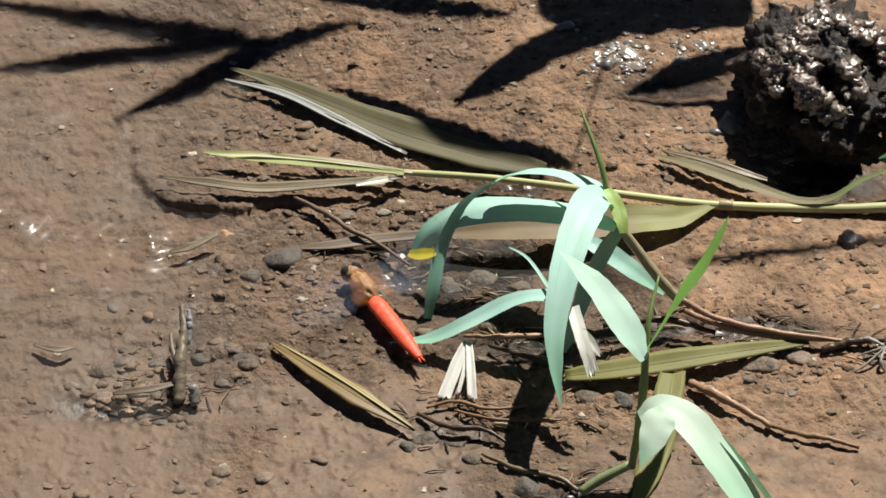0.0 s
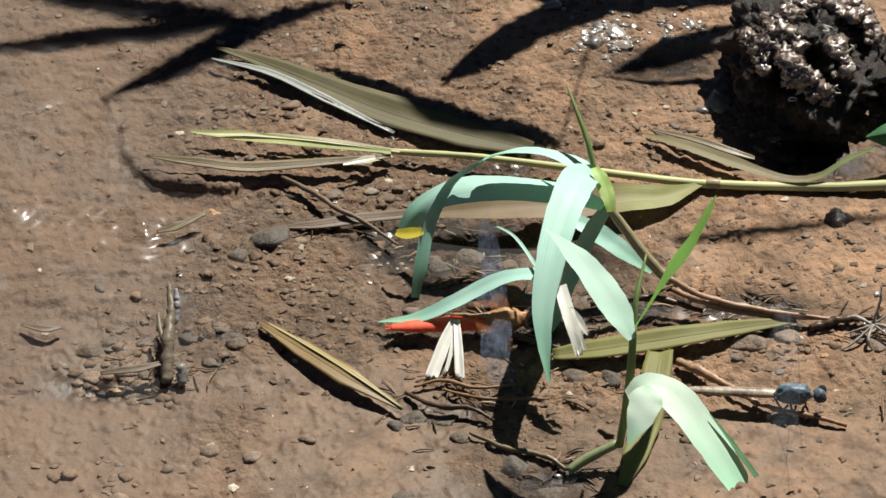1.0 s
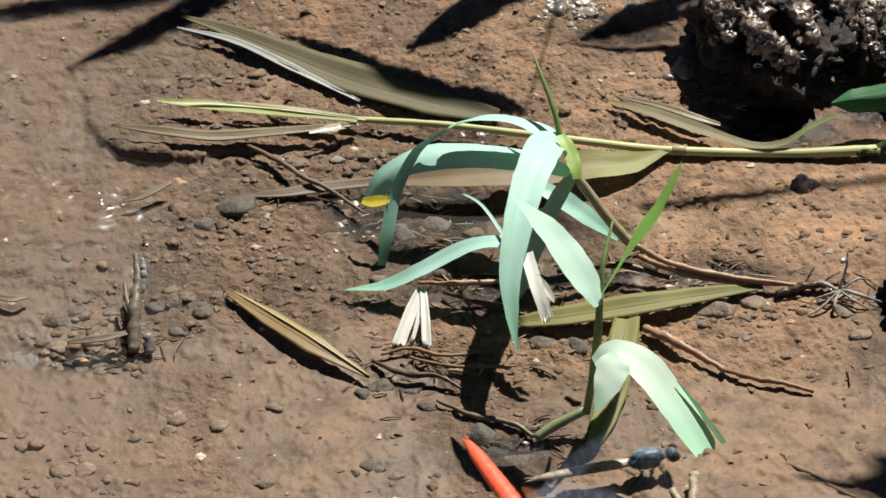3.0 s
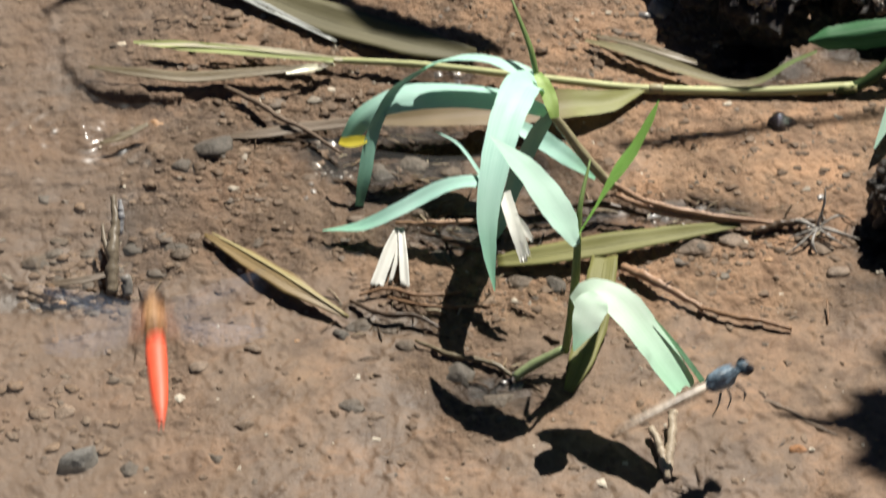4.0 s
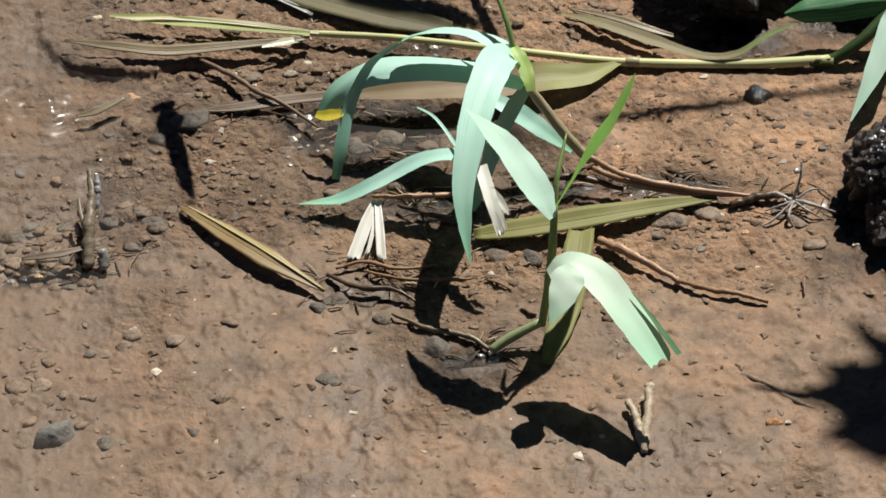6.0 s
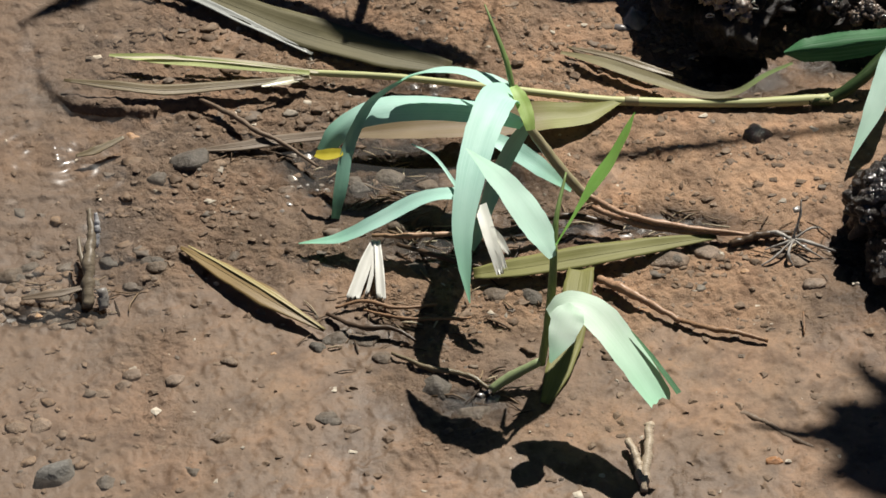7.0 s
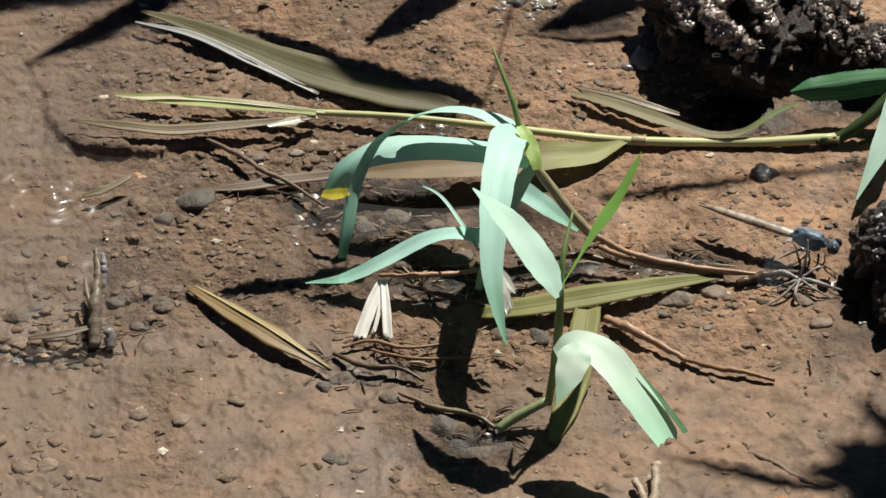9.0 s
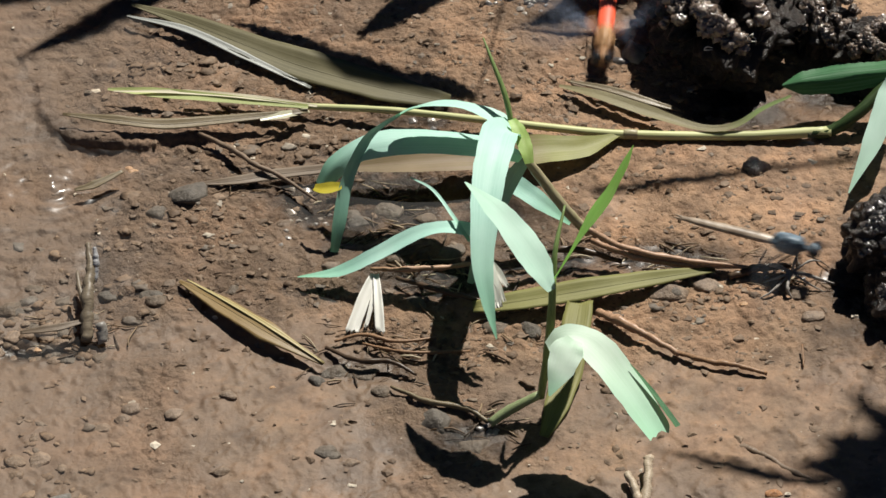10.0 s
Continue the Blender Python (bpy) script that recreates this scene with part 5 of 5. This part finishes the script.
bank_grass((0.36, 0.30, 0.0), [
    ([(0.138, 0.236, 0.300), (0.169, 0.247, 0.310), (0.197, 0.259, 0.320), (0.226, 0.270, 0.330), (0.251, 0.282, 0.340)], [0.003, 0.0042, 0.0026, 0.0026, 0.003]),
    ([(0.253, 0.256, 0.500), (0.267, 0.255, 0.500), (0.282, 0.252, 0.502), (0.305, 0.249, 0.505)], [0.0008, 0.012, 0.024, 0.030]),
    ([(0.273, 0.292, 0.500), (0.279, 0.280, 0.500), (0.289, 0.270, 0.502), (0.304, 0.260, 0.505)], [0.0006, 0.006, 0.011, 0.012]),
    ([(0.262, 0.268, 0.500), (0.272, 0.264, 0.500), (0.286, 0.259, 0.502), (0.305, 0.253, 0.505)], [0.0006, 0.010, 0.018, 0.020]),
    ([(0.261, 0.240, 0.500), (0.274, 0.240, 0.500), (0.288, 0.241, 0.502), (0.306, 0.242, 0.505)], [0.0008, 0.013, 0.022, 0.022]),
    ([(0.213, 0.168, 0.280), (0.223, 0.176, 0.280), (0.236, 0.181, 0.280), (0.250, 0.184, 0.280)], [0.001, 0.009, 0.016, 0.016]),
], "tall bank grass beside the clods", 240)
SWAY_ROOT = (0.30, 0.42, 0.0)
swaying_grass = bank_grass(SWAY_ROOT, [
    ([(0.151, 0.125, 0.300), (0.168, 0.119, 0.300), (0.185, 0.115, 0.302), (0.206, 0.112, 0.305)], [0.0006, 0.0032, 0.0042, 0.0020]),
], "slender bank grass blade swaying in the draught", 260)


# ---- dragonflies ----
def dragonfly(name, label, body, abdomen, slim, seed):
    """A dragonfly that faces +x, its middle at the origin; 45 mm long."""
    d = thing(name, label, "dragonfly")
    head = part("head", lump(0.0031 * (0.4 + 0.6 * slim), (0.8, 1.15, 0.85), 0.05, 2, seed, 3, at=(0.0205, 0, 0.0)), body, d)
    for s in (-1, 1):
        part("eye", lump(0.0021 * (0.25 + 0.75 * slim), (0.95, 0.9, 1.0), 0.03, 2, seed, 3, at=(0.0212, 0.0018 * s, 0.0006)), EYE_DARK, head, "dark round eye")
    part("thorax", lump(0.0044 * (0.6 + 0.4 * slim), (1.5, 0.80, 0.92), 0.16, 2.2, seed + 1, 4, at=(0.0125, 0, 0.0002)), body, d)
    xs_, rs_ = [], []
    for k in range(28):
        u = k / 27
        w = float(np.interp(u, [0, 0.12, 0.4, 0.8, 1], [0.0018, 0.0026, 0.0025, 0.0020, 0.0010])) * slim
        xs_.append((0.0078 - u * 0.0306, 0, 0.0001 * math.sin(u * 3)))
        rs_.append(w * (0.97 if k % 3 == 0 else 1.0))
    ab = tube(xs_, rs_, 81, 14, 0.0, seed)
    for v in ab.verts:
        v.co.z *= 0.72
        v.co.y *= 1.12
    part("abdomen", ab, abdomen, d, "segmented tapering abdomen")
    for s in (-1, 1):
        part("tail_appendage", tube([(-0.0228, 0.0004 * s, 0), (-0.0250, 0.0007 * s, 0.0002)], [0.0004, 0.0002], 4, 6), abdomen, d)
        for k, x in enumerate((0.0165, 0.0135, 0.0110)):
            part("leg", tube([(x, 0.002 * s, -0.003), (x + 0.001 - k * 0.002, 0.005 * s, -0.0038), (x - k * 0.003, 0.0062 * s, -0.0062)], [0.0004, 0.0003, 0.00015], 8, 6), LEG, d)
    wings = []
    amber = slim >= 1
    for s in (-1, 1):
        for fore, x, ln_, wd in ((1, 0.0142, 0.033, 0.0072), (0, 0.0105, 0.031, 0.0094)):
            bm = bmesh.new()
            uv = bm.loops.layers.uv.new("UVMap")
            m = 16
            rows = []
            for i in range(m + 1):
                u = i / m
                chord = wd * (math.sin(math.pi * min(1, 0.12 + u * 0.88)) ** 0.45) * (0.75 + 0.25 * math.sin(math.pi * u))
                lead = 0.0012 * math.sin(math.pi * u)
                rows.append([bm.verts.new((lead - chord * j / 3, s * u * ln_, 0.0002 * ((j + i) % 2))) for j in range(4)])
            for i in range(m):
                for j in range(3):
                    fc = bm.faces.new((rows[i][j], rows[i + 1][j], rows[i + 1][j + 1], rows[i][j + 1]))
                    for lp, c in zip(fc.loops, ((i, j), (i + 1, j), (i + 1, j + 1), (i, j + 1))):
                        lp[uv].uv = (c[1] / 3, c[0] / m)
            w = part("fore_wing" if fore else "hind_wing", bm, SKY_WING if slim >= 1 else WING, d, "clear veined wing")
            w.location = (x, s * 0.0022, 0.0036)
            part("wing_spot", lump(0.0008, (1.6, 0.5, 0.25), 0.05, 2, 1, 2, at=(0.0008, s * ln_ * 0.86, 0.0002)), EYE_DARK if slim < 1 else RUST_BODY, w)
            part("leading_vein", tube([(0, 0, 0.0002), (0.0013, s * ln_ * 0.5, 0.0002), (0.0002, s * ln_ * 0.96, 0.0002)], [0.00006, 0.00005, 0.00003], 10, 5), LEG, w)
            if amber:
                pb = bmesh.new()
                ring = [pb.verts.new((0.0004 - wd * 0.42 * (1 - math.cos(a)), s * ln_ * 0.15 * abs(math.sin(a)) ** 0.8, 0.0003)) for a in np.linspace(0, math.pi, 12)]
                pb.faces.new(ring)
                part("amber_patch", pb, AMBER, w, "amber wing base")
            wings.append((w, s, fore))
    return d, wings


red_fly, red_wings = dragonfly("red_dragonfly", "scarlet red dragonfly with clear wings, flying low over mud", RUST_BODY, RED_BODY, 1.05, 1)
blue_fly, blue_wings = dragonfly("blue_dragonfly", "slate-blue dragonfly with a slim tan abdomen and clear wings", BLUE_BODY, TAN_BODY, 0.66, 2)


# ---- what moves ----
TALL_BASE = (0.0225, 0.0162, 0.0370)


def beating(wings, rest):
    """Wing beats, one pose each thirtieth of a second; rest: (from, to) stretches with the wings held out."""
    for w, s, fore in wings:
        rows = []
        x, y, z = w.location
        for k in range(301):
            t = k / 30
            still = any(a <= t <= b for a, b in rest)
            lift = 6 if still else (32 if (k + fore) % 2 else -22)
            rows.append((t, pose(x, y, z, s * lift, 0, s * (8 if fore else -8))))
        walk(w, rows)


def motions():
    walk(red_fly, [
        (0, pose(-0.0481, -0.0029, 0.0036, 0, 0, 121.4)),
        (0.3, pose(-0.0515, 0.0016, 0.0036, 0, 0, 118.0)),
        (0.5, pose(-0.0519, 0.0076, 0.0036, 0, 0, 121.5)),
        (0.6, pose(-0.0598, 0.0027, 0.0036, 0, 0, 89.4)),
        (0.7, pose(-0.0672, 0.0122, 0.0036, 0, 0, 13.2)),
        (0.8, pose(-0.0525, 0.0027, 0.0036, 0, 0, 10.0)),
        (1, pose(-0.0186, -0.0161, 0.0036, 0, 0, 6.1)),
        (1.2, pose(-0.0175, -0.0188, 0.0036, 0, 0, 31.1)),
        (1.5, pose(-0.0193, -0.0167, 0.0036, 0, 0, 25.9)),
        (2, pose(-0.0155, -0.0140, 0.0036, 0, 0, 20.0)),
        (2.2, pose(-0.0105, -0.0089, 0.0036, 0, 0, 21.1)),
        (2.6, pose(0.0071, -0.0691, 0.0200, 0, 0, 54.5)),
        (3, pose(0.0051, -0.1242, 0.0300, 0, 0, -60.4)),
        (3.3, pose(-0.0030, -0.1587, 0.0400, 0, 0, -87.5)),
        (3.6, pose(-0.0350, -0.2236, 0.0600, 0, 0, -152.6)),
        (3.8, pose(-0.0797, -0.2269, 0.0900, 0, 0, -262.8)),
        (3.9, pose(-0.0857, -0.1828, 0.1000, 0, 0, -265.2)),
        (4, pose(-0.0848, -0.1598, 0.1000, 0, 0, -263.6)),
        (4.1, pose(-0.0880, -0.1106, 0.1000, 0, 0, -265.4)),
        (4.2, pose(-0.0894, -0.0907, 0.1000, 0, 0, -265.4)),
        (4.3, pose(-0.0945, -0.0410, 0.1000, 0, 0, -266.8)),
        (4.4, pose(-0.0960, -0.0206, 0.1000, 0, 0, -266.8)),
        (4.5, pose(-0.0968, 0.0049, 0.1000, 0, 0, -266.8)),
        (4.7, pose(-0.1120, 0.0479, 0.1000, 0, 0, -247.3)),
        (4.8, pose(-0.1105, 0.0750, 0.1000, 0, 0, -179.7)),
        (5, pose(-0.0821, 0.0728, 0.1000, 0, 0, -179.8)),
        (5.2, pose(-0.0694, 0.0759, 0.1000, 0, 0, -179.8)),
        (5.8, pose(-0.0539, 0.0769, 0.1000, 0, 0, -227.1)),
        (6.3, pose(-0.0588, 0.1113, 0.1000, 0, 0, -282.4)),
        (6.6, pose(-0.0654, 0.1589, 0.1000, 0, 0, -281.0)),
        (7.2, pose(-0.1026, 0.2365, 0.1000, 0, 0, -298.3)),
        (8, pose(-0.1484, 0.1481, 0.1000, 0, 0, -390.1)),
        (8.3, pose(-0.1110, 0.0886, 0.1000, 0, 0, -400.5)),
        (8.6, pose(-0.0550, 0.0940, 0.1000, 0, 0, -407.5)),
        (8.8, pose(-0.0208, 0.0665, 0.1000, 0, 0, -381.1)),
        (9, pose(-0.0198, 0.0586, 0.1000, 0, 0, -349.6)),
        (9.3, pose(-0.0128, 0.0554, 0.1000, 0, 0, -349.0)),
        (9.6, pose(0.0449, 0.1581, 0.0700, 0, 0, -425.4)),
        (9.8, pose(0.0583, 0.1622, 0.0200, 0, 0, -451.7)),
        (9.9, pose(0.0556, 0.1321, 0.0090, 0, 0, -452.4)),
        (10, pose(0.0544, 0.1025, 0.0070, 0, 0, -455.6)),
    ])
    walk(blue_fly, [
        (0, pose(0.1254, -0.1238, 0.0300, 0, 0, 17.5)),
        (0.3, pose(0.1084, -0.0928, 0.0200, 0, 0, 12.7)),
        (0.4, pose(0.0899, -0.0730, 0.0180, 0, 0, 16.4)),
        (0.5, pose(0.0689, -0.0630, 0.0150, 0, 0, 9.4)),
        (0.6, pose(0.0676, -0.0526, 0.0060, 0, 0, 3.5)),
        (0.8, pose(0.0707, -0.0463, 0.0060, 0, 0, -1.9)),
        (1, pose(0.0706, -0.0464, 0.0060, 0, 0, -2.1)),
        (1.2, pose(0.0671, -0.0480, 0.0060, 0, 0, 6.4)),
        (1.3, pose(0.0633, -0.0736, 0.0200, 0, 0, 10.5)),
        (1.4, pose(0.0562, -0.0976, 0.0200, 0, 0, 17.0)),
        (1.6, pose(0.0678, -0.1251, 0.0300, 0, 0, 24.9)),
        (1.8, pose(0.0748, -0.0925, 0.0300, 0, 0, 18.8)),
        (1.9, pose(0.0694, -0.0670, 0.0200, 0, 0, 11.5)),
        (2, pose(0.0543, -0.0672, 0.0200, 0, 0, 12.3)),
        (2.1, pose(0.0202, -0.0986, 0.0200, 0, 0, 26.3)),
        (2.4, pose(0.0092, -0.1244, 0.0200, 0, 0, 29.0)),
        (2.9, pose(0.0291, -0.0959, 0.0070, 0, 0, 15.2)),
        (3.3, pose(0.0458, -0.0895, 0.0070, 0, 0, 13.9)),
        (3.5, pose(0.0317, -0.0888, 0.0070, 0, 0, 22.4)),
        (3.6, pose(0.0255, -0.0884, 0.0070, 0, 0, 24.7)),
        (3.8, pose(0.0340, -0.1084, 0.0070, 0, 0, 14.1)),
        (3.9, pose(0.0655, -0.1043, 0.0200, 0, 0, 45.3)),
        (4, pose(0.0642, -0.1096, 0.0300, 0, 0, 33.7)),
        (4.1, pose(0.0723, -0.1142, 0.0450, 0, 0, 16.1)),
        (4.2, pose(0.0742, -0.1162, 0.0450, 0, 0, 12.3)),
        (4.3, pose(0.0837, -0.1380, 0.0480, 0, 0, 61.8)),
        (4.4, pose(0.0829, -0.1377, 0.0500, 0, 0, 62.6)),
        (4.5, pose(0.0920, -0.1063, 0.0500, 0, 0, 68.9)),
        (4.6, pose(0.0922, -0.0831, 0.0520, 0, 0, 77.1)),
        (4.7, pose(0.0902, -0.0531, 0.0550, 0, 0, 82.0)),
        (4.8, pose(0.0862, -0.0398, 0.0550, 0, 0, 87.4)),
        (4.9, pose(0.0719, 0.0033, 0.0600, 0, 0, 85.3)),
        (5.2, pose(0.0554, 0.0698, 0.0700, 0, 0, 95.9)),
        (6.3, pose(0.0296, 0.1568, 0.1000, 0, 0, 121.1)),
        (7.2, pose(-0.0012, 0.1644, 0.0900, 0, 0, 279.4)),
        (7.7, pose(0.0189, 0.0954, 0.0600, 0, 0, 291.3)),
        (7.9, pose(0.0406, 0.0568, 0.0450, 0, 0, 313.4)),
        (8, pose(0.0572, 0.0418, 0.0400, 0, 0, 315.7)),
        (8.1, pose(0.0748, 0.0112, 0.0300, 0, 0, 321.5)),
        (8.2, pose(0.0794, 0.0042, 0.0250, 0, 0, 325.1)),
        (8.3, pose(0.0914, -0.0090, 0.0180, 0, 0, 336.8)),
        (8.5, pose(0.0980, 0.0028, 0.0090, 0, 0, 337.5)),
        (9, pose(0.1014, 0.0035, 0.0090, 0, 0, 334.8)),
        (9.2, pose(0.1019, 0.0031, 0.0090, 0, 0, 334.7)),
        (9.3, pose(0.1014, -0.0089, 0.0140, 0, 0, 345.0)),
        (9.4, pose(0.0926, -0.0242, 0.0180, 0, 0, 350.0)),
        (9.5, pose(0.0940, -0.0669, 0.0300, 0, 0, 335.0)),
        (9.6, pose(0.1168, -0.0895, 0.0350, 0, 0, 345.0)),
        (9.75, pose(0.1255, -0.0536, 0.0300, 0, 0, 352.0)),
        (9.9, pose(0.1085, -0.0116, 0.0140, 0, 0, 347.2)),
        (10, pose(0.0965, -0.0047, 0.0110, 0, 0, 340.6)),
    ])
    beating(red_wings, [])
    beating(blue_wings, [(0.6, 1.2), (8.6, 9.2)])
    # the long blade swings aside and back in the draught
    base = Vector(TALL_BASE)
    swing = ((0, 0), (3, 0.4), (6, 0), (8.2, 0), (8.4, 5.5), (8.8, 7), (9.5, 6.5), (9.65, 1), (9.8, 0), (9.9, 4), (10, 6.5))
    walk(tall_leaf, [(t, Matrix.Translation(base) @ pose(0, 0, 0, 0, 0, a) @ Matrix.Translation(-base)) for t, a in swing])
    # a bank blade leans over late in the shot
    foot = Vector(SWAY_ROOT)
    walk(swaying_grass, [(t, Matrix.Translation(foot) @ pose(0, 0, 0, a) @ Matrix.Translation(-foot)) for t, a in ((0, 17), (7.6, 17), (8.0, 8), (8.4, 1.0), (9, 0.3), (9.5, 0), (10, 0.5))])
    # the water's ripples shift to and fro
    rows = []
    for k in range(41):
        t = k / 4
        rows.append((t, pose(0.003 * math.sin(t * 2.1) - 0.0004 * t, 0.002 * math.sin(t * 3.3 + 1), 0)))
    walk(water, rows)


motions()
